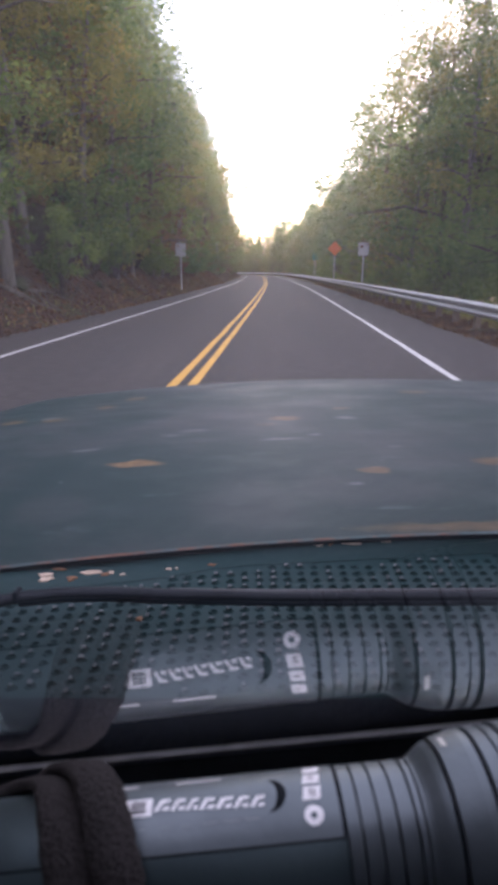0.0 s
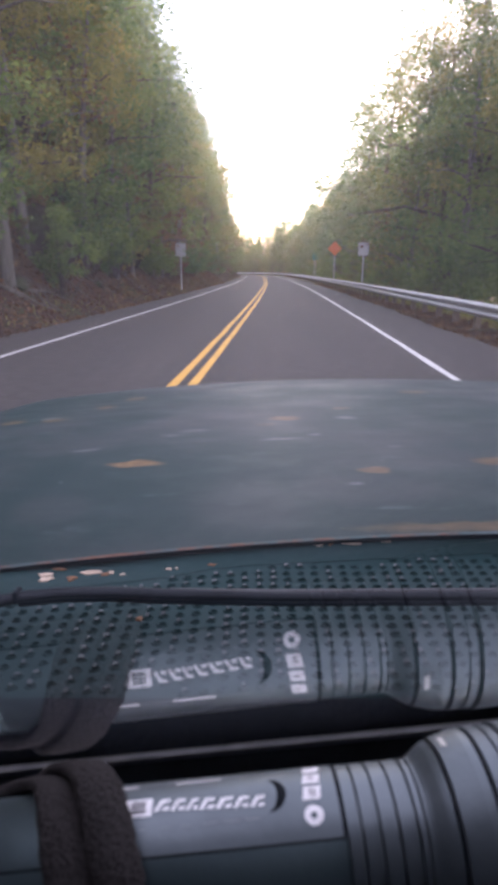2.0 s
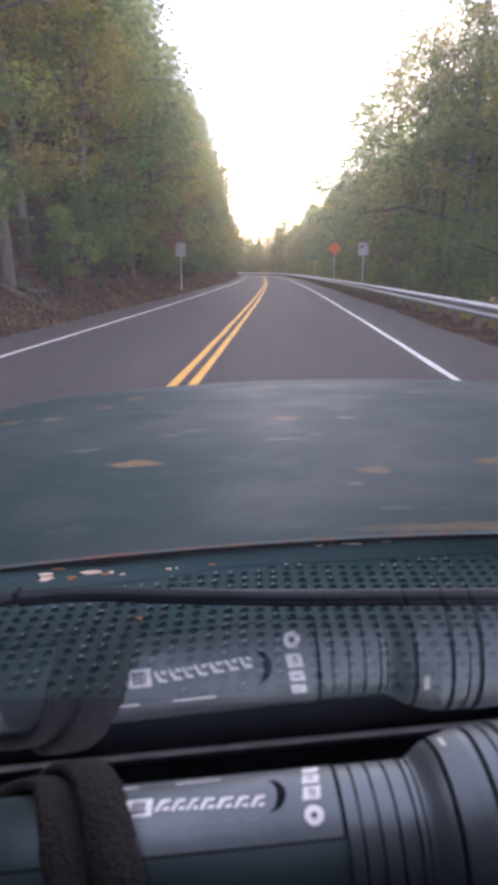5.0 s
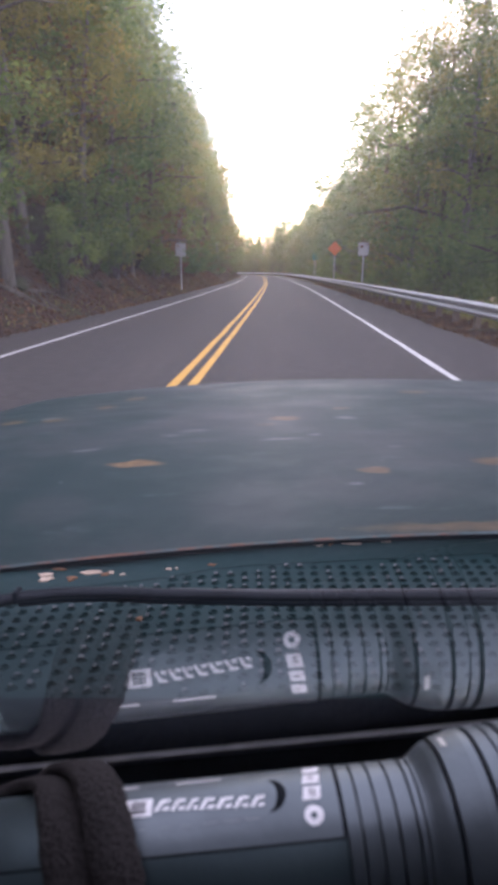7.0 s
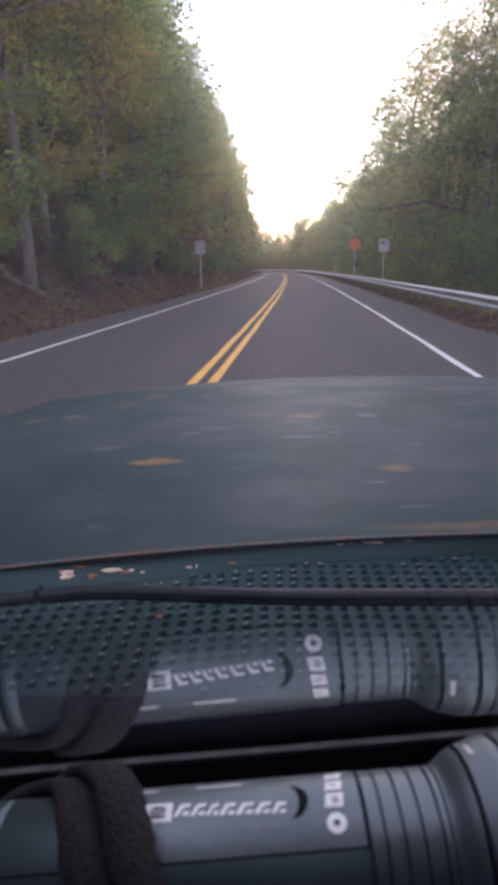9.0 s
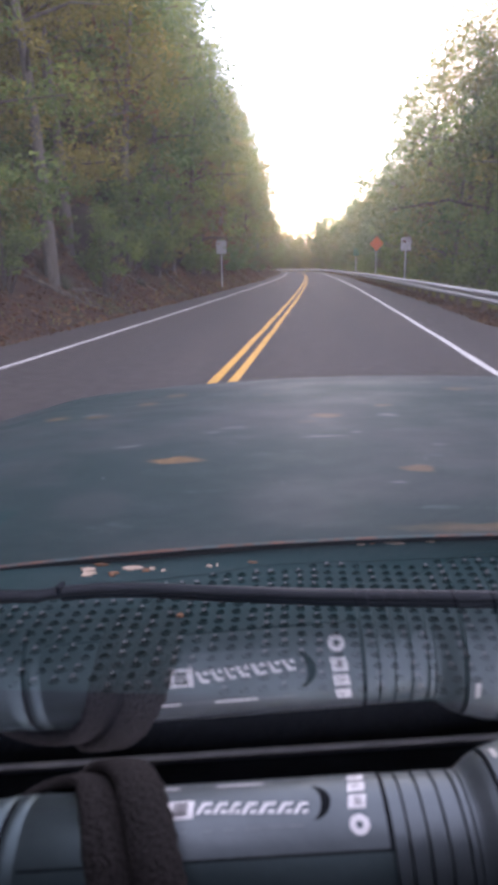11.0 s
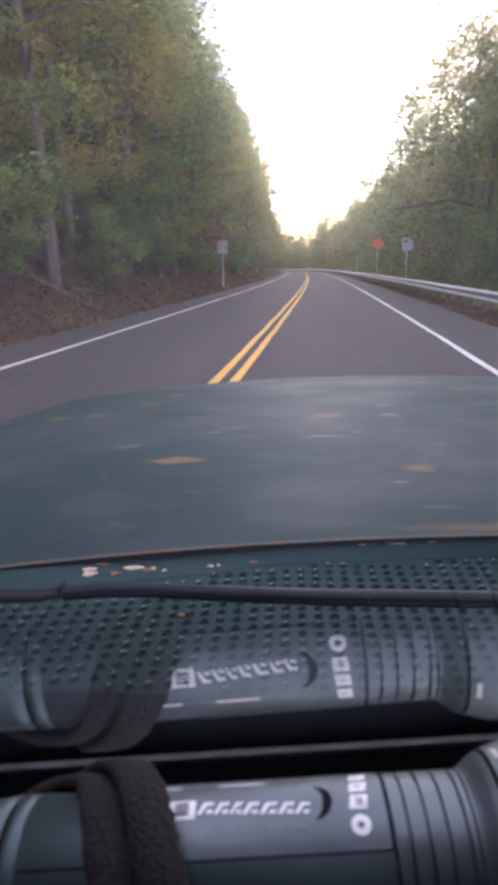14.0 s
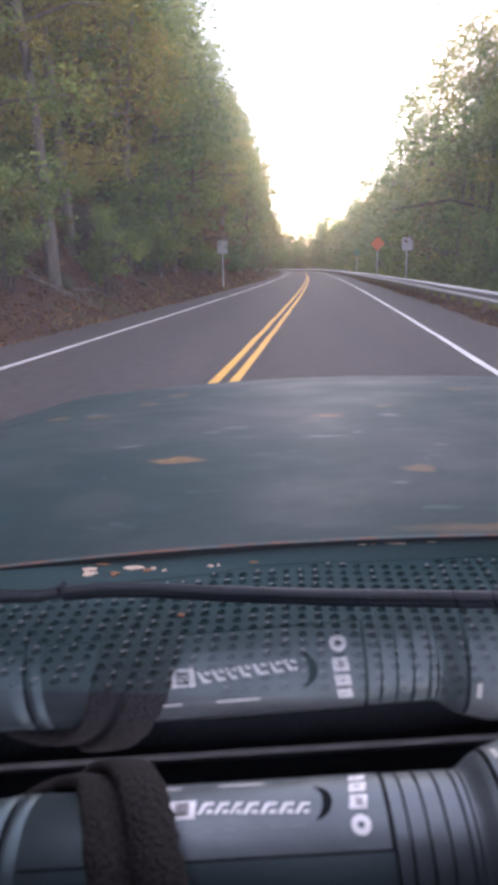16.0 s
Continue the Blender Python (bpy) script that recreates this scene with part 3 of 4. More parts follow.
def build_far_woods():
    """The trees too far off to be told apart, joined into one mesh."""
    mats, co, corners, sizes, index, base = [], [], [], [], [], 0
    for proto, m in far_woods:
        for ob in proto.children:
            me = ob.data
            if me.materials[0] not in mats:
                mats.append(me.materials[0])
            v = np.empty(len(me.vertices) * 3)
            me.vertices.foreach_get("co", v)
            w = np.array(m)
            co.append(v.reshape(-1, 3) @ w[:3, :3].T + w[:3, 3])
            c, z = np.empty(len(me.loops), int), np.empty(len(me.polygons), int)
            me.loops.foreach_get("vertex_index", c)
            me.polygons.foreach_get("loop_total", z)
            corners.append(c + base)
            sizes.append(z)
            index.append(np.full(len(z), mats.index(me.materials[0])))
            base += len(me.vertices)
    co, corners, sizes, index = np.concatenate(co), np.concatenate(corners), np.concatenate(sizes), np.concatenate(index)
    me = bpy.data.meshes.new("far_woods")
    me.vertices.add(len(co))
    me.loops.add(len(corners))
    me.polygons.add(len(sizes))
    me.vertices.foreach_set("co", co.ravel())
    me.loops.foreach_set("vertex_index", corners)
    me.polygons.foreach_set("loop_start", np.concatenate(([0], np.cumsum(sizes)[:-1])))
    for mat in mats:
        me.materials.append(mat)
    me.polygons.foreach_set("material_index", index)
    me.update(calc_edges=True)
    tagged(new("far_woods", me), "green and yellowing woods lining the far road, yellower at the bend to look sunlit", "woods", kind="stuff")


used, far_woods = set(), []
FAR = 92.0                                         # beyond this the trees are one mass of woods
NEAR = 48.0                                        # beyond this the woods use coarser crowns
KINDS = (("tree", "tall broadleaf tree with dense green crown", 19, 4.2, 0.22, LEAF[0], BARK, 11000, 0.165, 11, 36),
         ("tree", "tall dark green broadleaf tree on the bank", 18, 3.8, 0.18, LEAF[1], BARK, 11000, 0.165, 12, 36),
         ("tree", "tall tree with yellowing autumn leaves", 17, 3.9, 0.25, LEAF[2], BARK, 9500, 0.17, 13, 32),
         ("tree", "thin tree with sparse russet leaves", 16, 3.2, 0.3, LEAF[3], PALE_BARK, 5000, 0.16, 14, 28),
         ("tree", "slender green tree with pale trunk", 18, 3.3, 0.3, LEAF[0], PALE_BARK, 9500, 0.165, 15, 32),
         ("tree", "leafy young tree with foliage down to the bank", 8.5, 3.0, 0.06, LEAF[0], BARK, 8000, 0.15, 41, 32),
         ("tree", "leafy young tree with yellow-green foliage", 7.5, 2.8, 0.05, LEAF[2], BARK, 8500, 0.145, 42, 30),
         ("tree", "dark leafy young tree on the bank", 9.5, 3.0, 0.08, LEAF[1], BARK, 8000, 0.15, 43, 32),
         ("tree", "young tree with browning leaves and bare twigs", 7.0, 2.4, 0.15, LEAF[3], PALE_BARK, 3600, 0.135, 44, 28),
         ("tree", "mid-sized green roadside tree with open crown", 12.5, 3.6, 0.2, LEAF[1], BARK, 9500, 0.135, 21, 30),
         ("tree", "mid-sized broadleaf tree with loose green crown", 11.5, 3.3, 0.12, LEAF[0], BARK, 9500, 0.135, 22, 28),
         ("tree", "mid-sized tree with yellow-green leaves", 10.5, 3.2, 0.15, LEAF[2], BARK, 9000, 0.132, 23, 28))
TREES = [make_tree(*kind) for kind in KINDS]
FAR_TREES = {}
for near_tree, (name, label, tall, spread, low, leaf, bk, n, size, seed, clumps) in zip(TREES, KINDS):
    FAR_TREES[near_tree.name] = make_tree(name, label, tall, spread, low, leaf, bk, n // 5, size * 1.9, seed + 100, clumps - 6)
TALL, UNDER, MID = TREES[0:5], TREES[5:9], TREES[9:12]
FINE = [make_tree("tree", "roadside tree with fine green leaves and open crown", 12.0, 3.4, 0.15, LEAF[1], BARK, 24000, 0.075, 24, 34),
        make_tree("tree", "roadside tree with loose fine-leaved green crown", 11.5, 3.3, 0.12, LEAF[0], BARK, 22000, 0.075, 25, 32)]
SLIM = [make_tree("tree", "slim young tree with bare lower trunk", 10, 2.0, 0.42, LEAF[0], BARK, 3400, 0.15, 51, 20, 0.03),
        make_tree("tree", "slim leaning tree with pale bare trunk", 11, 1.9, 0.45, LEAF[2], PALE_BARK, 3000, 0.15, 52, 18, 0.07),
        make_tree("tree", "slim half-bare tree with brown leaves", 8, 1.8, 0.35, LEAF[3], PALE_BARK, 1500, 0.14, 53, 20, -0.05)]
SMALL = [make_bush("bush", "leafy green shrub at the forest edge", 2.6, 2.6, LEAF[0], 2200, 0.16, 31),
         make_bush("bush", "yellow-green shrub at the forest edge", 2.2, 2.4, LEAF[2], 1800, 0.16, 32),
         make_bush("bush", "dark green shrub under the trees", 1.8, 2.6, LEAF[1], 1800, 0.15, 33),
         make_bush("bush", "russet half-dry shrub on the bank", 1.6, 2.2, LEAF[3], 1000, 0.14, 34)]

FAR_TREES.update({near.name: make_bush("bush", near["label"], tall, wide, leaf, n, size, seed) for near, tall, wide, leaf, n, size, seed in (
    (SMALL[0], 2.6, 2.6, LEAF[0], 700, 0.27, 131), (SMALL[1], 2.2, 2.4, LEAF[2], 600, 0.27, 132), (SMALL[2], 1.8, 2.6, LEAF[1], 600, 0.26, 133), (SMALL[3], 1.6, 2.2, LEAF[3], 350, 0.24, 134))})
rt = random.Random(5)
s = 9.0
while s < 190:                                   # tall trees on the bank, fewer in front of the cliff
    if not 43 < s < 68 or rt.random() < 0.25:
        plant(rt.choice((TALL[0], TALL[0], TALL[1], TALL[1], TALL[2], TALL[4])), s, -10.9 + rt.uniform(-1.2, 0.7), rt.uniform(0.62, 0.90))
    s += rt.uniform(3.0, 4.6)
s = 11.0
while s < 180:                                   # leafy young trees that hide the trunks, fewer below the cliff
    if 40 < s < 62 and rt.random() < 0.6:
        s += 2.5
        continue
    plant(rt.choice((UNDER[0], UNDER[0], UNDER[1], UNDER[1], UNDER[2], UNDER[3])), s, -8.8 + rt.uniform(-0.8, 0.5), rt.uniform(0.8, 1.35))
    s += rt.uniform(2.0, 3.4)
s = 8.0
while s < 190:                                   # second and third rows up the slope
    plant(rt.choice(TALL), s, -15.0 + rt.uniform(-1.5, 1.5), rt.uniform(0.7, 0.95))
    if rt.random() < 0.5:
        plant(rt.choice(TALL), s + 2, -21 + rt.uniform(-2.5, 2.5), rt.uniform(0.75, 1.0))
    s += rt.uniform(4.0, 6.0)
s = 10.0
while s < 150:                                   # shrubs along the foot of the bank
    plant(rt.choice((SMALL[0], SMALL[1], SMALL[2], SMALL[2], SMALL[3])), s, -7.4 + rt.uniform(-1.3, 0.5), rt.uniform(0.6, 1.25))
    s += rt.uniform(1.6, 3.4)
s = 10.0
while s < 80:                                    # thicket of dry twigs and small shrubs at the foot of the bank
    plant(rt.choice((SMALL[3], SMALL[3], SMALL[2], SMALL[0])), s, -7.5 + rt.uniform(-0.5, 0.4), rt.uniform(0.5, 0.95))
    s += rt.uniform(0.9, 1.8)
s = 10.0
while s < 85:                                    # brush covering the slope between the trunks
    plant(rt.choice((SMALL[3], SMALL[3], SMALL[3], SMALL[2], SMALL[1])), s, -8.5 + rt.uniform(-0.7, 0.5), rt.uniform(1.0, 1.8))
    s += rt.uniform(1.2, 2.2)
s = 16.0
while s < 205:                                   # trees beyond the guardrail
    if s > 30 and rt.random() < 0.5:
        plant(rt.choice((TALL[0], TALL[1], TALL[4], TALL[2])), s, 11.0 + rt.uniform(-0.9, 1.6), rt.uniform(0.88, 1.12))
    else:
        plant(rt.choice((MID[0], MID[0], MID[1], MID[1], MID[2]) if s > 28 else FINE), s, 10.6 + rt.uniform(-0.9, 1.4), rt.uniform(1.15, 1.5))
    s += rt.uniform(2.5, 3.9)
s = 14.0
while s < 205:
    plant(rt.choice((MID[0], MID[1], TALL[1], TALL[4], MID[2]) if s > 45 else MID[:2] if s > 26 else FINE), s, 16 + rt.uniform(-1.5, 2.5), rt.uniform(1.0, 1.3))
    if rt.random() < 0.7:
        plant(rt.choice((MID[0], MID[1], TALL[0], MID[2])), s + 2, 24 + rt.uniform(-2.5, 4), rt.uniform(1.0, 1.3))
    s += rt.uniform(3.8, 5.4)
s = 12.0
while s < 90:                                    # slim bare-stemmed trees at the edge of the bank
    plant(rt.choice((SLIM[0], SLIM[1], SLIM[2])), s, -7.3 + rt.uniform(-0.6, 0.4), rt.uniform(0.8, 1.15))
    s += rt.uniform(2.5, 6.0)
s = 14.0
while s < 150:                                   # undergrowth below the guardrail
    plant(rt.choice((SMALL[0], SMALL[0], SMALL[2], SMALL[1])), s, 7.6 + rt.uniform(-0.8, 1.2), rt.uniform(0.7, 1.2))
    s += rt.uniform(1.8, 3.6)
for s, l, k, size in ((21, 7.9, 1, 1.2), (25.5, 8.6, 0, 1.3), (30, 8.0, 1, 1.25), (36, 8.4, 0, 1.3), (43, 8.1, 2, 1.4)):   # bare-stemmed trees close behind the guardrail
    plant(SLIM[k], s, l, size)
for i in range(60):                              # woods closing the bend
    plant(rt.choice((MID[0], MID[1], MID[2], TALL[2], TALL[0])), 178 + rt.uniform(0, 90), 8.5 + rt.uniform(0, 20), rt.uniform(0.85, 1.15))
s = 200.0
while s < 285:                                   # edge of the woods on the outside of the bend
    plant(rt.choice((MID[0], MID[1], MID[2])), s, 8.2 + rt.uniform(-0.8, 1.5), rt.uniform(0.8, 1.15))
    s += rt.uniform(2.0, 3.4)
for i in range(12):                              # yellow-leaved trees that stand in for sunlit foliage where the road turns
    plant(rt.choice((MID[2], TALL[2])), 165 + i * 7, 9.0 + rt.uniform(0, 4), rt.uniform(0.7, 0.95))
plant(SMALL[0], 19.4, -6.45, 0.7)
build_far_woods()


# ---- fallen leaves, twigs and grass ----
def scatter_leaves(name, label, count, s0, s1, l0, l1, size, material, seed):
    rng = np.random.default_rng(seed)
    verts, faces = [], []
    for i in range(count):
        s, l = s0 + (s1 - s0) * rng.uniform() ** 1.4, rng.uniform(l0, l1)
        z = max(terrain(s, l), 0.004 if -5.5 < l < 3.72 else -9)
        p = road_at(s, l, z + 0.02)
        a = Vector(rng.normal(0, 1, 3) * np.array([1, 1, 0.35])).normalized()
        b = a.cross(Vector(rng.normal(0, 1, 3) * np.array([1, 1, 0.5]))).normalized()
        n = size * rng.uniform(0.6, 1.5)
        o = len(verts)
        verts += [p - a * n, p + b * n * 0.55, p + a * n, p - b * n * 0.55]
        faces.append((o, o + 1, o + 2, o + 3))
    tagged(new(name, mesh_of(name, verts, faces, material)), label, "leaves", kind="stuff")


def build_branch(s, l, length, turn, seed):
    """A dry bough with a few broken side twigs, lying on the bank."""
    rg = random.Random(seed)
    run = []
    for i in range(7):
        q = i / 6 - 0.5
        sa, la = s + q * length * math.cos(turn), l + q * length * math.sin(turn)
        run.append(road_at(sa, la, terrain(sa, la) + 0.05 + 0.05 * rg.random()))
    pieces = [tube(run, [0.05 - 0.006 * i for i in range(7)], 7)]
    for i in (2, 3, 4, 5):
        tip = run[i] + Vector((rg.uniform(-0.5, 0.5), rg.uniform(-0.5, 0.5), rg.uniform(0.1, 0.45)))
        pieces.append(tube([run[i], run[i].lerp(tip, 0.5) + Vector((0, 0, 0.04)), tip], [0.02, 0.014, 0.005], 5))
    tagged(new("fallen_branch", mesh_of("fallen_branch", *joined(*pieces), BARK, True)), "dry grey fallen branch on the leaf-littered bank", "branch", "fallen branches on the bank")


for k, (s, l, length, turn) in enumerate(((16.6, -6.6, 2.4, 0.5), (17.4, -6.9, 2.0, 1.1), (18.3, -6.5, 1.8, 0.2), (16.0, -7.1, 2.2, 0.9), (20.6, -6.9, 2.1, 0.6), (24.0, -6.8, 2.6, 0.4), (29.5, -7.0, 2.4, 0.8))):
    build_branch(s, l, length, turn, k + 80)
scatter_leaves("fallen_leaves", "brown fallen leaves covering the bank", 15000, 9, 75, -9.2, -5.5, 0.07, DRY_LEAF, 61)
scatter_leaves("fallen_leaves", "brown fallen leaves along the guardrail", 7000, 9, 70, 3.7, 6.2, 0.05, DRY_LEAF, 62)


def grass_strip(count, s0, s1, l0, l1, tall, seed):
    rng = np.random.default_rng(seed)
    verts, faces = [], []
    for i in range(count):
        s, l = rng.uniform(s0, s1), rng.uniform(l0, l1)
        p = road_at(s, l, terrain(s, l) - 0.03)
        h = tall * rng.uniform(0.4, 1.25) * (0.6 + 0.6 * noise.noise(Vector((s * 0.5, l, 2))) + 0.3)
        d = Vector((rng.normal(0, 0.25), rng.normal(0, 0.25), 1.0)) * h
        w = Vector((rng.normal(), rng.normal(), 0)).normalized() * 0.012
        bend = Vector((rng.normal(0, 0.2), rng.normal(0, 0.2), -0.1)) * h
        o = len(verts)
        verts += [p - w, p + w, p + d * 0.6 + w * 0.8, p + d * 0.6 - w * 0.8, p + d + bend]
        faces += [(o, o + 1, o + 2, o + 3), (o + 3, o + 2, o + 4)]
    tagged(new("grass", mesh_of("grass", verts, faces, LEAF[2])), "tall dry-green grass behind the guardrail", "grass", kind="stuff")


grass_strip(9000, 12, 90, 5.0, 7.2, 0.75, 71)
grass_strip(500, 10, 60, -6.6, -5.7, 0.20, 72)


# ---- the car ----
car = thing("car", "old car with faded dark teal paint and rust spots", "car")


def hood_edge(x):
    return 0.519 - 0.17 * (x - 0.30) ** 2


def hood_front(x):
    return 1.66 - 0.16 * abs((x - 0.30) / 0.92) ** 2.6


def hood_z(x, v):
    """Height of the bonnet; v runs from 0 at its rear edge to 1 at its front."""
    u = (x - 0.30) / 0.92
    z = EYE - 0.217 - 0.045 * u * u - 0.048 * v * v - 0.02 * max(0.0, abs(u) - 0.85) / 0.15
    return z - 0.05 * max(0.0, (v - 0.93) / 0.07) ** 2


def build_hood():
    nx, ny = 64, 48
    verts, faces = [], []
    for i in range(nx + 1):
        for j in range(ny + 1):
            v = j / ny
            x = 0.30 + (2 * i / nx - 1) * (0.92 + 0.16 * (1 - v))
            y = hood_edge(x) + (hood_front(x) - hood_edge(x)) * v
            verts.append((x, y, hood_z(x, v)))
    w = ny + 1
    for i in range(nx):
        for j in range(ny):
            a = i * w + j
            faces.append((a, a + w, a + w + 1, a + 1))
    top = mesh_of("hood", verts, faces, HOOD_PAINT, True)
    hood = part("hood", top, HOOD_PAINT, car, "dull dark teal bonnet with rust spots")
    # folded rear lip, rusted along its crest, with a black strip for the shadow under it
    for nm, mat, text, prof in (("rear_lip", EDGE_RUST, "rusted bonnet edge", ((0.0024, 0.0004), (0.0, 0.0002), (-0.0010, -0.0007))),
                                ("edge_seal", DASH, "black strip painted as the shadow under the bonnet edge", ((-0.0010, -0.0007), (-0.0006, -0.0036), (0.006, -0.0090)))):
        lip, lf = [], []
        for i in range(nx + 1):
            x = -0.78 + 2.16 * i / nx
            y, z = hood_edge(x), hood_z(x, 0)
            lip += [(x, y + dy, z + dz) for dy, dz in prof]
        for i in range(nx):
            for k in range(2):
                a = i * 3 + k
                lf.append((a, a + 1, a + 4, a + 3))
        part(nm, mesh_of(nm, lip, lf, mat, True), mat, hood, text)
    skirt, sf = [], []
    ring = [(-0.62 + 1.84 * i / nx, hood_front(-0.62 + 1.84 * i / nx), hood_z(-0.62 + 1.84 * i / nx, 1)) for i in range(nx + 1)]
    for x, y, z in ring:
        skirt += [(x, y, z), (x, y - 0.01, 0.62)]
    for i in range(nx):
        sf.append((2 * i, 2 * i + 1, 2 * i + 3, 2 * i + 2))
    part("front_panel", mesh_of("front_panel", skirt, sf, COWL_PAINT), COWL_PAINT, car)


build_hood()
COWL_Z = EYE - 0.236


def hole_limit(x):
    """How far forward the holes of the intake panel reach."""
    return float(np.interp(x, (-0.40, -0.15, -0.12, -0.07, -0.02, 0.21, 0.50), (0.405, 0.430, 0.452, 0.463, 0.484, 0.511, 0.515)))


def flange_run(x):
    """Where the plain strip under the bonnet's edge begins and ends, and how high it climbs."""
    low = hole_limit(min(x, 0.5)) + 0.005
    gap = float(np.interp(x, (-0.4, -0.1, 0.05, 0.25), (0.012, 0.0085, 0.004, 0.0016)))
    return low, max(hood_edge(x) + 0.004, low), max(COWL_Z + 0.0012, hood_z(x, 0) - gap)


def cowl_height(x, y):
    low, top, rise = flange_run(x)
    t = max(0.0, min(1.0, (y - low) / (top - low + 1e-6)))
    return COWL_Z + 0.0006 + (rise - COWL_Z) * (0.75 * t if t < 0.6 else 0.45 + 1.375 * (t - 0.6))


def build_cowl():
    """Air-intake panel with a grid of punched dimples, each open at its crest."""
    pitch = 0.0113
    verts, faces, tongues = [], [], []
    x0, x1, y0 = -0.80, 1.38, 0.20
    nx, ny = int((x1 - x0) / pitch), 36

    def skew(x, y):
        """The rows of holes swing back towards the driver's side."""
        return x, y + 0.17 * max(-0.34, min(0.0, x))
    for i in range(nx):
        for j in range(ny):
            cx, cy = x0 + (i + 0.5) * pitch, y0 + (j + 0.5) * pitch
            h = pitch / 2
            o = len(verts)
            hole = -0.42 < cx < 0.50 and 0.322 < skew(cx, cy)[1] < hole_limit(cx)
            outer = [(-h, -h), (0, -h), (h, -h), (h, 0), (h, h), (0, h), (-h, h), (-h, 0)]
            verts.extend([(cx + a, cy + b, COWL_Z) for a, b in outer])
            if not hole:
                faces.append(tuple(o + k for k in range(8)))
                continue
            big = random.uniform(0.85, 1.12)
            dx, dy = random.uniform(-0.0004, 0.0004), random.uniform(-0.0004, 0.0004)
            for r, z in ((0.0032, 0.0), (0.0026, 0.0016), (0.0021, 0.0014), (0.0018, -0.004)):
                verts.extend([(cx + dx + r * big * 1.2 * math.cos(radians(225 + 45 * k)), cy + dy + r * big * math.sin(radians(225 + 45 * k)), COWL_Z + z) for k in range(8)])
            for ring in range(4):
                for k in range(8):
                    q = (k + 1) % 8
                    faces.append((o + 8 * ring + k, o + 8 * ring + q, o + 8 * ring + 8 + q, o + 8 * ring + 8 + k))
            if random.random() < (0.62 if cx < 0.02 else 0.3):          # burr left at the far side of the punched hole, painted pale as its highlight
                o = len(verts)
                bx, by, bw = cx + dx - random.uniform(0, 0.0010), cy + dy + 0.0008, random.uniform(0.0010, 0.0022)
                bh = random.uniform(0.0008, 0.0022)
                verts.extend([(bx - bw, by, COWL_Z + 0.0016), (bx + bw, by, COWL_Z + 0.0016), (bx + bw * 0.7, by + 0.0013, COWL_Z + 0.0016 + bh), (bx - bw * 0.7, by + 0.0013, COWL_Z + 0.0016 + bh),
                              (bx - bw, by + 0.0018, COWL_Z + 0.0015), (bx + bw, by + 0.0018, COWL_Z + 0.0015)])
                tongues += [len(faces), len(faces) + 1]
                faces.extend([(o, o + 1, o + 2, o + 3), (o + 3, o + 2, o + 5, o + 4)])
    verts = [(*skew(x, y), z) for x, y, z in verts]
    panel = mesh_of("cowl_panel", verts, faces, COWL_PAINT)
    panel.materials.append(BURR_GLINT)
    for k in tongues:
        panel.polygons[k].material_index = 1
    cowl = part("cowl_panel", panel, COWL_PAINT, car, "perforated teal air-intake panel")
    fl, ff = [], []
    for i in range(41):
        x = -0.42 + 1.2 * i / 40
        low, top, rise = flange_run(x)
        fl += [(x, low, COWL_Z + 0.0006), (x, low + (top - low) * 0.6, COWL_Z + 0.0006 + (rise - COWL_Z) * 0.45), (x, top, rise), (x, top + 0.03, rise)]
    for i in range(40):
        for k in range(3):
            ff.append((4 * i + k, 4 * i + k + 4, 4 * i + k + 5, 4 * i + k + 1))
    part("flange", mesh_of("flange", fl, ff, COWL_PAINT, True), COWL_PAINT, cowl)
    part("lower_moulding", box(-0.80, 1.38, 0.150, 0.318, COWL_Z - 0.01, COWL_Z + 0.004, 0.003), RUBBER, cowl, "black plastic moulding at the foot of the glass")
    part("intake_tray", box(-0.68, 1.24, 0.20, 0.60, COWL_Z - 0.06, COWL_Z - 0.05), RUBBER, car)
    part("gutter", box(-0.68, 1.24, 0.561, 0.60, COWL_Z - 0.05, COWL_Z + 0.001), COWL_PAINT, car)
    for x, y, w, d, mat in ((-0.1632, 0.4748, 0.0101, 0.0085, CHIP), (-0.1604, 0.4669, 0.0100, 0.0082, CHIP), (-0.1548, 0.4849, 0.0084, 0.0044, RUSTY), (-0.1402, 0.4699, 0.0063, 0.0069, RUSTY),
                            (-0.1405, 0.4660, 0.0040, 0.0054, RUSTY), (-0.1285, 0.4788, 0.0137, 0.0099, CHIP), (-0.1155, 0.4758, 0.0063, 0.0069, RUSTY), (-0.1116, 0.4788, 0.0041, 0.0056, CHIP),
                            (-0.1015, 0.4758, 0.0036, 0.0041, CHIP), (-0.0650, 0.4849, 0.0050, 0.0035, CHIP), (-0.0592, 0.4870, 0.0023, 0.0036, CHIP), (-0.0309, 0.4933, 0.0073, 0.0029, RUSTY),
                            (0.0623, 0.5345, 0.0054, 0.0018, CHIP), (0.0725, 0.5357, 0.0034, 0.0014, RUSTY), (0.0897, 0.5394, 0.0148, 0.0015, CHIP), (0.1241, 0.5445, 0.0095, 0.0020, CHIP),
                            (-0.0768, 0.4077, 0.0036, 0.0074, RUSTY)):
        f = 1.0
        while f > 0.8 and EYE + (COWL_Z - EYE) * f < cowl_height(x * f, y * f):
            f -= 0.001
        x, y = x * f, y * f
        vs, fs = [], []
        for k in range(14):
            a = 2 * math.pi * k / 14
            q = random.uniform(0.3, 0.75)
            px, py = x + w * q * math.cos(a), y + d * 0.7 * q * math.sin(a)
            h = cowl_height(px, py)
            vs += [(px, py, h + 0.0009), (x + (px - x) * 1.06, y + (py - y) * 1.06, h - 0.0002)]
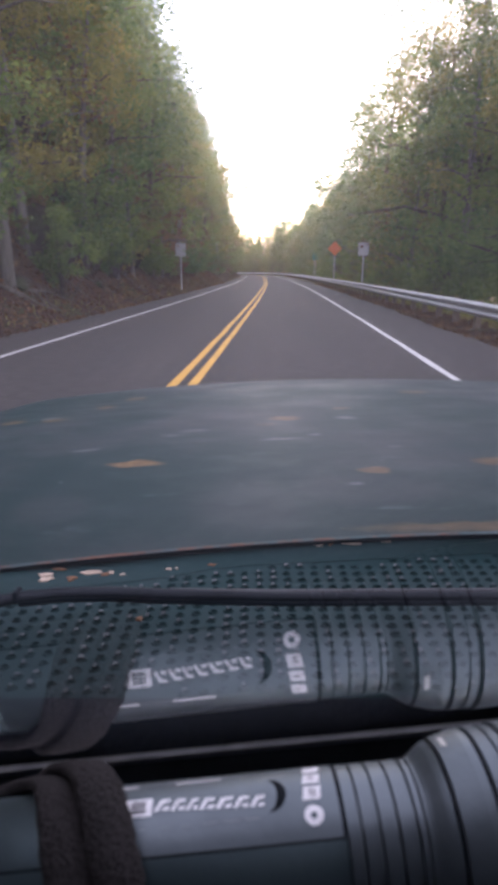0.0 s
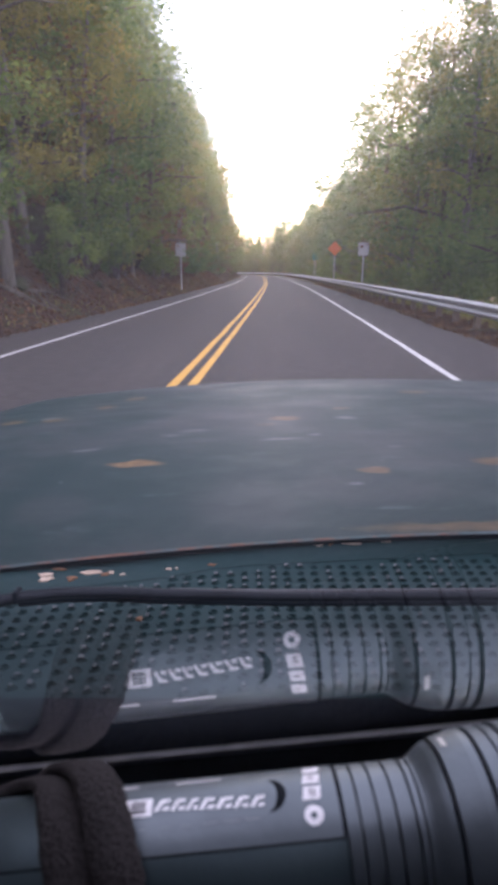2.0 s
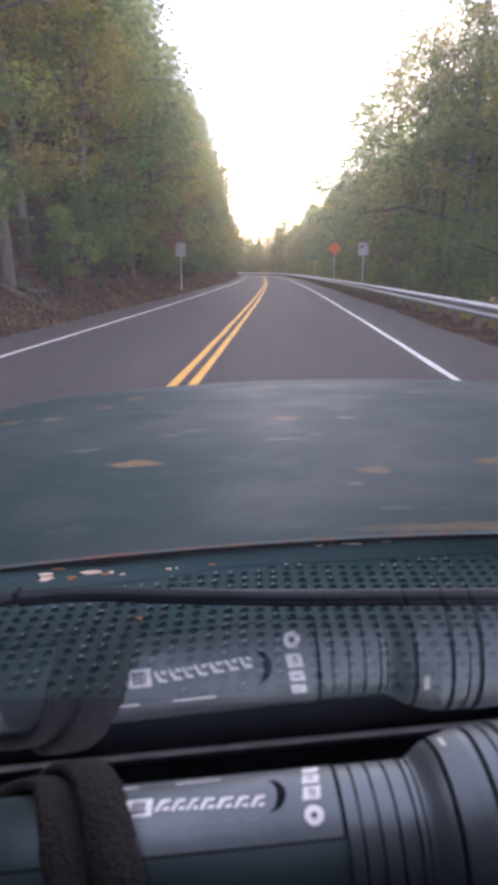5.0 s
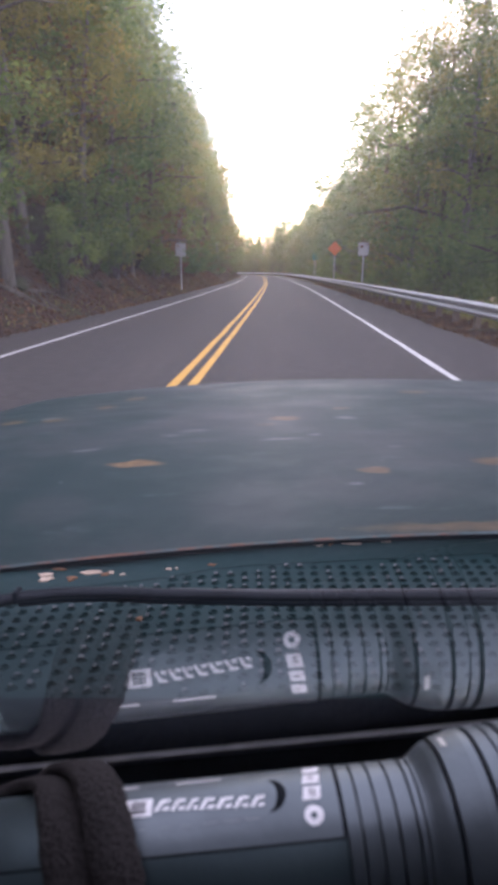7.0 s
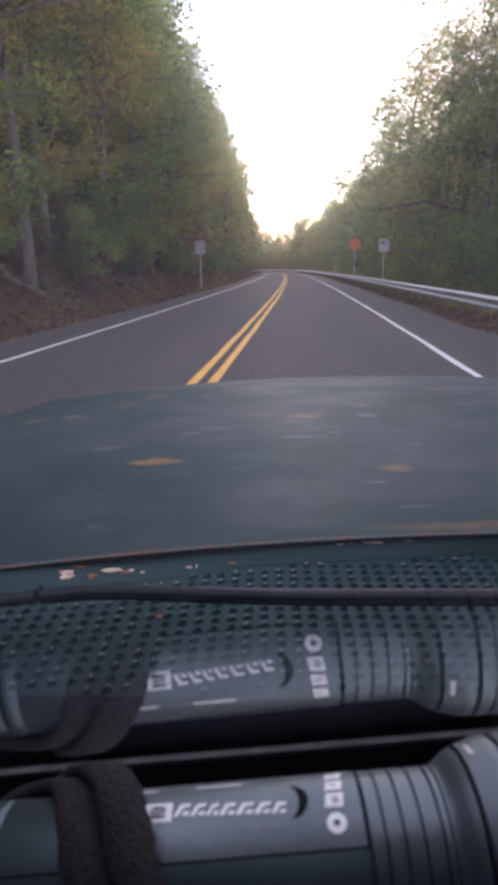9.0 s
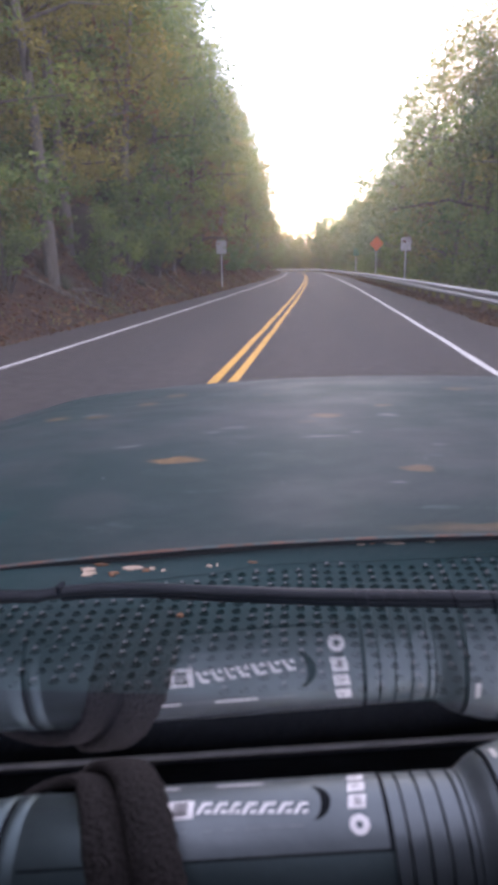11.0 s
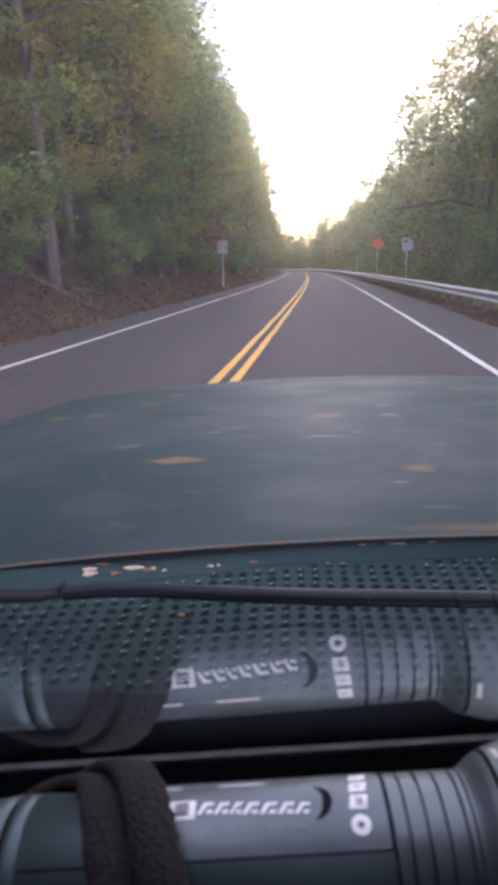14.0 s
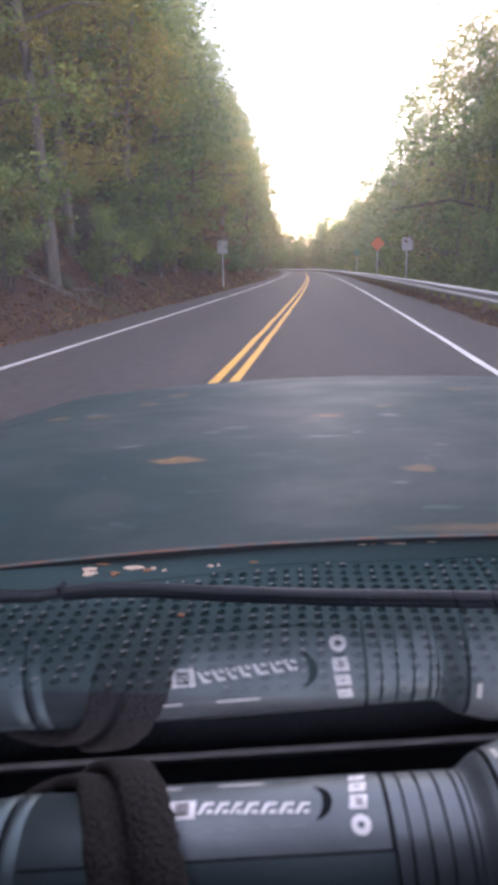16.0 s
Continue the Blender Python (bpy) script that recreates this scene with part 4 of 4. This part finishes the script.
            fs.append((2 * k, 2 * k + 1, (2 * k + 3) % 28, (2 * k + 2) % 28))
        fs.append(tuple(range(0, 28, 2)))
        part("paint_chip", (vs, fs), mat, cowl, "bare chipped patch")


build_cowl()


def build_wiper():
    z = EYE - 0.205
    run = [(-0.62, 0.366, z - 0.010), (-0.30, 0.374, z - 0.005), (-0.165, 0.380, z - 0.003), (-0.150, 0.383, z - 0.001), (-0.125, 0.387, z), (-0.09, 0.388, z), (-0.052, 0.385, z),
           (0.02, 0.382, z), (0.16, 0.383, z), (0.40, 0.386, z - 0.004), (0.55, 0.385, z - 0.01)]
    arm = part("wiper_arm", mesh_of("wiper_arm", *tube(run, [0.0062, 0.0060, 0.0055] + [0.0048] * 4 + [0.0042, 0.0036, 0.0032, 0.003], 10, True, 0.75), WIPER, True), WIPER, car, "black wiper arm lying across the cowl")
    low = [(x, y - 0.0015, zz - 0.0035) for x, y, zz in run[3:]]
    part("blade", mesh_of("blade", *tube(low, [0.0026] * len(low), 6), RUBBER, True), RUBBER, arm)
    # thin pale strip that imitates the sky's highlight on the arm
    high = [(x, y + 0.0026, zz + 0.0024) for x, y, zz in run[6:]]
    part("upper_edge", mesh_of("upper_edge", *tube(high, [0.0008, 0.0012] + [0.0017] * (len(high) - 2), 6), WIPER_HIGHLIGHT, True), WIPER_HIGHLIGHT, arm, "pale grey strip painted as the highlight along the top")
    part("pivot", mesh_of("pivot", *tube([(-0.235, 0.368, COWL_Z), (-0.235, 0.368, z + 0.001)], [0.012, 0.010], 12), GASKET, True), GASKET, arm, "worn grey pivot cap")
    part("clip", box(-0.153, -0.149, 0.378, 0.388, z - 0.004, z + 0.0045, 0.001), RUBBER, arm)


build_wiper()

# windscreen: a plane through the points p with N . (p - eye) = GAP
TILT, SWING, GAP = radians(49.7), radians(-6.9), 0.0326
NRM = Vector((math.sin(SWING) * math.sin(TILT), math.cos(SWING) * math.sin(TILT), math.cos(TILT)))
EYE_V = Vector((0, 0, EYE))
ACROSS = Vector((math.cos(SWING), -math.sin(SWING), 0))
RISE = NRM.cross(ACROSS).normalized()
if RISE.z < 0:
    RISE = -RISE
FOOT = EYE_V + NRM * GAP


def on_glass(a, b, out=0.0):
    """A point of the windscreen: a metres across, b metres up its slope, out metres outside it."""
    return FOOT + ACROSS * a + RISE * b + NRM * out


def glass_bottom(a):
    return -0.1935 + 0.06 * a


def build_windscreen():
    n = 24
    inner, of = [], []
    for i in range(n + 1):
        a = -0.62 + 1.45 * i / n
        inner += [on_glass(a, glass_bottom(a)), on_glass(a, 0.52)]
    for i in range(n):
        of.append((2 * i, 2 * i + 2, 2 * i + 3, 2 * i + 1))
    pane = part("windscreen", mesh_of("windscreen", inner, of, GLASS), GLASS, car, "dusty clear windscreen")
    ff, ga, gf, sl = [], [], [], []
    for i in range(n + 1):
        a = -0.62 + 1.45 * i / n
        b = glass_bottom(a)
        sl += [on_glass(a, b - 0.07, 0.0006), on_glass(a, b - 0.0014, 0.0006)]
        for db, o in ((0.0006, -0.0004), (0.0008, -0.0008), (0.0013, -0.0007), (0.0017, 0.0002), (0.0005, 0.0002)):
            ga.append(on_glass(a, b + db - 0.0012, o))
    for i in range(n):
        ff.append((2 * i, 2 * i + 1, 2 * i + 3, 2 * i + 2))
        for k in range(5):
            gf.append((i * 5 + k, i * 5 + (k + 1) % 5, i * 5 + 5 + (k + 1) % 5, i * 5 + 5 + k))
    part("lower_seal", mesh_of("lower_seal", sl, ff, RUBBER), RUBBER, pane, "black seal under the glass")
    part("gasket", mesh_of("gasket", ga, gf, GASKET, True), GASKET, pane, "grey dusty lower gasket")


build_windscreen()


def build_cabin():
    zt = EYE - 0.162
    n = 20
    v, f = [], []
    for i in range(n + 1):                        # dashboard top, running up to the glass in a dark gap; unseen rear ridge added to block light
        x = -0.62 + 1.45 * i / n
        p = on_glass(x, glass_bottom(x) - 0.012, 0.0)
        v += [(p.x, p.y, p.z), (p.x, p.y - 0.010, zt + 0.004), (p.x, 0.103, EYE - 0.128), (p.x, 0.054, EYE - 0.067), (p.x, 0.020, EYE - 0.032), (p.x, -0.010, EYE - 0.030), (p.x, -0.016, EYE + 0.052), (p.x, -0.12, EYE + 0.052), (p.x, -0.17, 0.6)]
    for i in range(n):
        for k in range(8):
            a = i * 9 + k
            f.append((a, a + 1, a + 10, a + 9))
    part("dashboard", mesh_of("dashboard", v, f, DASH, False), DASH, car, "black vinyl dashboard top with an added unseen ridge that blocks light")
    part("headliner", box(-0.66, 1.22, -1.9, -0.30, 1.69, 1.73, 0.01), LINER, car)
    part("roof", box(-0.69, 1.27, -1.95, -0.29, 1.732, 1.752, 0.008, 2), COWL_PAINT, car)
    for x in (-0.66, 1.24):
        part("windscreen_pillar", mesh_of("windscreen_pillar", *tube([(x, 0.24, 1.06), (x, -0.02, 1.42), (x, -0.31, 1.735)], [0.035, 0.032, 0.032], 8), COWL_PAINT, True), COWL_PAINT, car)
    part("cabin_floor", box(-0.66, 1.22, -1.9, -0.10, 0.42, 0.46), LINER, car)
    part("rear_wall", box(-0.66, 1.22, -1.94, -1.9, 0.42, 1.72), LINER, car)
    # unseen doors, built high to keep side light off the torch
    for x in (-0.68, 1.22):
        part("door", box(x, x + 0.04, -1.9, 0.20, 0.40, 1.42, 0.008), COWL_PAINT, car)
        part("fender", box(x - 0.02, x + 0.05, 0.20, 1.52, 0.52, 0.86, 0.012), COWL_PAINT, car)
        for y in (-1.86, -0.90):
            part("pillar", box(x, x + 0.05, y, y + 0.07, 1.42, 1.71, 0.006), COWL_PAINT, car)
    # unseen seats, added to block light from the rear as well
    for x in (0.0, 0.58):
        seat = part("seat", box(x - 0.26, x + 0.26, -0.95, -0.45, 0.46, 0.72, 0.05, 2), LINER, car)
        part("backrest", box(x - 0.25, x + 0.25, -1.12, -0.95, 0.60, 1.30, 0.05, 2), LINER, seat)
    for x in (-0.66, 1.06):
        for y in (1.05, -1.45):
            w = part("wheel", mesh_of("wheel", *tube([(x, y, 0.345), (x + 0.03, y, 0.345), (x + 0.19, y, 0.345), (x + 0.22, y, 0.345)], [0.31, 0.345, 0.345, 0.31], 28), TYRE, False), TYRE, car)
            part("rim", mesh_of("rim", *tube([(x - 0.005, y, 0.345), (x + 0.225, y, 0.345)], [0.19, 0.19], 20), STEEL, False), STEEL, w)


build_cabin()


# ---- the torch on the dashboard ----
T_DIST, T_R = 0.185, 0.0165
_al = radians(41.892) + math.asin(T_R / T_DIST)
T_C = EYE_V + T_DIST * Vector((0, math.cos(_al), -math.sin(_al)))
T_AX = Vector((1, 0.05, 0.0747)).normalized()
T_UP = (Vector((0, 0, 1)) - T_AX * T_AX.z).normalized()
T_BACK = T_AX.cross(T_UP)                          # away from the glass is negative


def t_pt(s, ang, r):
    """A point of the torch: s along it, ang degrees from its top towards the driver."""
    a = radians(ang)
    return T_C + T_AX * s + r * (math.cos(a) * T_UP + math.sin(a) * (-T_BACK if T_BACK.y > 0 else T_BACK))


def turned(profile, sides=128):
    """A turned shape along the torch's axis from (s, r) pairs."""
    verts, faces = [], []
    for s, r in profile:
        for k in range(sides):
            verts.append(t_pt(s, 360 * k / sides, r))
    for i in range(len(profile) - 1):
        for k in range(sides):
            a, b = i * sides + k, i * sides + (k + 1) % sides
            faces.append((a, b, b + sides, a + sides))
    faces.append(tuple(range(sides)))
    faces.append(tuple(range((len(profile) - 1) * sides, len(profile) * sides))[::-1])
    return verts, faces


def patch(s0, s1, a0, a1, r, n=10):
    """A thin curved patch on the torch's skin."""
    verts, faces = [], []
    for i in range(n + 1):
        s = s0 + (s1 - s0) * i / n
        for j in range(n + 1):
            verts.append(t_pt(s, a0 + (a1 - a0) * j / n, r))
    w = n + 1
    for i in range(n):
        for j in range(n):
            faces.append((i * w + j, i * w + j + 1, (i + 1) * w + j + 1, (i + 1) * w + j))
    return verts, faces


def build_torch():
    torch = thing("flashlight", "dark grey metal flashlight lying on the dashboard", "flashlight")
    R = T_R
    g = 0.0009
    body = part("body", mesh_of("body", *turned([(-0.094, R * 0.85), (-0.090, R * 0.97), (-0.070, R * 0.97), (-0.0665, R), (-0.066, R - g), (-0.065, R - g), (-0.0645, R), (-0.0618, R), (-0.0614, R - 0.0005),
                                                 (-0.0608, R - 0.0005), (-0.0604, R), (0.0217, R), (0.0219, R - g), (0.0225, R - g)]), ANODISED_DARK, True), ANODISED_DARK, torch)
    part("panel", mesh_of("panel", *patch(-0.0400, 0.0216, -100, 41.0, R + 0.00006, 24), ANODISED, True), ANODISED, body, "lighter grey label panel on the lit side")
    prof = []
    for a, b in ((0.0227, 0.0254), (0.0262, 0.0295), (0.0303, 0.0337), (0.0345, 0.0379), (0.0387, 0.0400)):
        prof += [(a - 0.0003, R - 0.0012), (a, R - 0.0001), (b, R - 0.0001), (b + 0.0003, R - 0.0012)]
    part("ribbed_grip", mesh_of("ribbed_grip", *turned(prof), ANODISED, False), ANODISED, torch, "ribbed metal grip")
    head = [(0.0402, R - 0.0005), (0.0405, R), (0.0412, R + 0.0002), (0.0422, R + 0.0008), (0.0434, R + 0.0017), (0.0446, R + 0.0026), (0.0456, R + 0.0032), (0.0462, R + 0.0035), (0.0464, R + 0.0024), (0.0471, R + 0.0024), (0.0473, R + 0.0040), (0.0530, R + 0.0056), (0.0550, R + 0.0058),
            (0.0552, R + 0.0046), (0.0560, R + 0.0046), (0.0562, R + 0.0060), (0.0592, R + 0.0060), (0.0594, R + 0.0053), (0.0599, R + 0.0053), (0.0601, R + 0.0060), (0.0622, R + 0.0060),
            (0.0624, R + 0.0048), (0.0632, R + 0.0048), (0.0634, R + 0.0064), (0.0820, R + 0.0064), (0.0830, R + 0.0052)]
    part("head", mesh_of("head", *turned(head), ANODISED, False), ANODISED, torch, "flared metal head")
    # small patch in place of a specular glint
    part("scuff", patch(0.0484, 0.0500, -24, -11, R + 0.0047, 4), HEAD_GLINT, torch, "small pale patch painted as a glint on the rim")
    for a, b, r in ((0.0463, 0.0472, R + 0.0026), (0.0551, 0.0561, R + 0.0048), (0.0623, 0.0633, R + 0.0050), (-0.0661, -0.0649, R - 0.0007)):
        part("groove", turned([(a, r), (b, r)]), GROOVE, torch)
    # recessed label: dark crescent at its end, seam lines, white marks
    stad, sf = [], []
    n = 24
    for i in range(n + 1):
        t = -80 + 160 * i / n
        w = 0.0021 * math.cos(radians(t * 0.95)) + 0.0001
        a = 3 + 16 * math.sin(radians(t))
        q = 0.0046 * math.cos(radians(t))
        stad += [t_pt(0.0053 + q, a, R + 0.0002), t_pt(0.0053 + q - w, a, R + 0.0002)]
    for i in range(n):
        sf.append((2 * i, 2 * i + 1, 2 * i + 3, 2 * i + 2))
    part("recess_edge", (stad, sf), GROOVE, body, "dark end of the recessed label")
    part("seam", patch(-0.060, 0.0217, 40.8, 42.4, R + 0.0002, 8), GROOVE, body)
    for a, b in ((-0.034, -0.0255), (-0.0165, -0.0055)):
        part("pale_edge", patch(a, b, -23.5, -21.0, R + 0.0002, 8), PRINT, body, "pale line along the label")
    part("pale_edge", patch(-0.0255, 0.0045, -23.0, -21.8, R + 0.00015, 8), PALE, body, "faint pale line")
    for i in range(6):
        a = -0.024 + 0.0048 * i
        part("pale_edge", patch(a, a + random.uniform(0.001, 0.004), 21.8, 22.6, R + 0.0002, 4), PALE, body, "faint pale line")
    part("seam", patch(0.0216, 0.0226, -50, 42.4, R + 0.0001, 8), GROOVE, body)

    def mark(s0, s1, a0, a1, slant=0.0):
        v, f = patch(s0, s1, a0, a1, R + 0.0002, 3)
        v = [p + T_AX * slant * ((k % 4) / 3 - 0.5) for k, p in enumerate(v)]
        part("white_mark", (v, f), PRINT, body, "plain white printed block")
    for i, (a, b) in enumerate(((-30, -18), (-14.5, -3.5), (-0.5, 12))):      # plain blocks round the body
        mark(0.0146 - 0.0004 * i, 0.0184 - 0.0003 * i, a, b, -0.0006)
    ring, rf = [], []
    for i in range(29):                                # plain ring at the end of the row
        t = radians(360 * i / 28)
        for q in (1.0, 0.36):
            ring.append(t_pt(0.0156 + 0.0022 * q * math.cos(t), 24.0 + 7.4 * q * math.sin(t), R + 0.0002))
    for i in range(28):
        rf.append((2 * i, 2 * i + 1, 2 * i + 3, 2 * i + 2))
    part("white_mark", (ring, rf), PRINT, body, "plain white printed ring")
    mark(-0.0276, -0.0214, -4, 12.5)
    for a0, a1 in ((-0.6, 1.6), (3.4, 5.2), (7.0, 9.2)):
        part("dark_bar", patch(-0.0262, -0.0228, a0, a1, R + 0.00035, 2), GROOVE, body)
    for a in (-24.5, -9.6, 4.0, 7.5):
        part("dark_bar", patch(0.0152, 0.0168, a, a + 1.3, R + 0.00035, 2), GROOVE, body)
    x = -0.0202
    for i, w in enumerate((0.0030, 0.0028, 0.0022, 0.0030, 0.0034, 0.0030, 0.0028)):
        mark(x, x + w * 0.36, -1.5 + 0.9 * i, 9.0 + 0.7 * i, -0.0016)
        mark(x + w * 0.5, x + w, -1.5 + 0.9 * i, 1.6 + 0.85 * i, -0.0004)
        mark(x + w * 0.45, x + w * 0.92, 5.6 + 0.8 * i, 9.0 + 0.7 * i, -0.0004)
        x += w + 0.0008
    # strap doubled over the body
    bends = (-130, -100, -70, -40, -25, -10, 0, 20, 40, 60, 110)
    for n0, (run, halves, lifts) in enumerate((
            ((-0.064, -0.059, -0.052, -0.0435, -0.0382, -0.0345, -0.0330, -0.0305, -0.0285, -0.0267, -0.024), (0.0056, 0.0057, 0.0056), (0.0005, 0.001, 0.0028, 0.0045, 0.0046, 0.0044, 0.0040, 0.0034, 0.0030, 0.0026, 0.002)),
            ((-0.092, -0.080, -0.064, -0.0500, -0.0465, -0.0438, -0.0426, -0.0405, -0.0391, -0.0375, -0.036), (0.0042, 0.0056, 0.0060), (0.0005, 0.0008, 0.0014, 0.0016, 0.0010, 0.0008, 0.0006, 0.0003, 0.0, 0.0, 0.0)))):
        v, f = [], []
        n = 44
        for i in range(n + 1):
            a = -130 + 240 * i / n
            sc = sum(float(np.interp(a + d, bends, run)) for d in (-12, 0, 12)) / 3
            r = R + 0.0016 + sum(float(np.interp(a + d, bends, lifts)) for d in (-12, 0, 12)) / 3
            half = float(np.interp(a, (-40, -5, 40), halves))
            fray = 0.00025 * math.sin(i * 3.1 + n0) + 0.00015 * math.sin(i * 7.7)
            for ds, dr in ((-half, -0.0006), (-half * 0.86, 0.0009), (0, 0.0012), (half * 0.86, 0.0009), (half, -0.0006), (half * 0.9, -0.0022), (-half * 0.9, -0.0022)):
                v.append(t_pt(sc + ds + fray, a, r + dr))
        w = 7
        for i in range(n):
            for k in range(w):
                f.append((i * w + k, i * w + (k + 1) % w, (i + 1) * w + (k + 1) % w, (i + 1) * w + k))
        part("strap", mesh_of("strap", v, f, STRAP, True), STRAP, torch, "worn black woven wrist strap")


build_torch()

for unused in [t for t in (*TREES, *FINE, *FAR_TREES.values(), *SLIM, *SMALL) if t.name not in used]:
    for ob in (*unused.children_recursive, unused):
        bpy.data.objects.remove(ob)
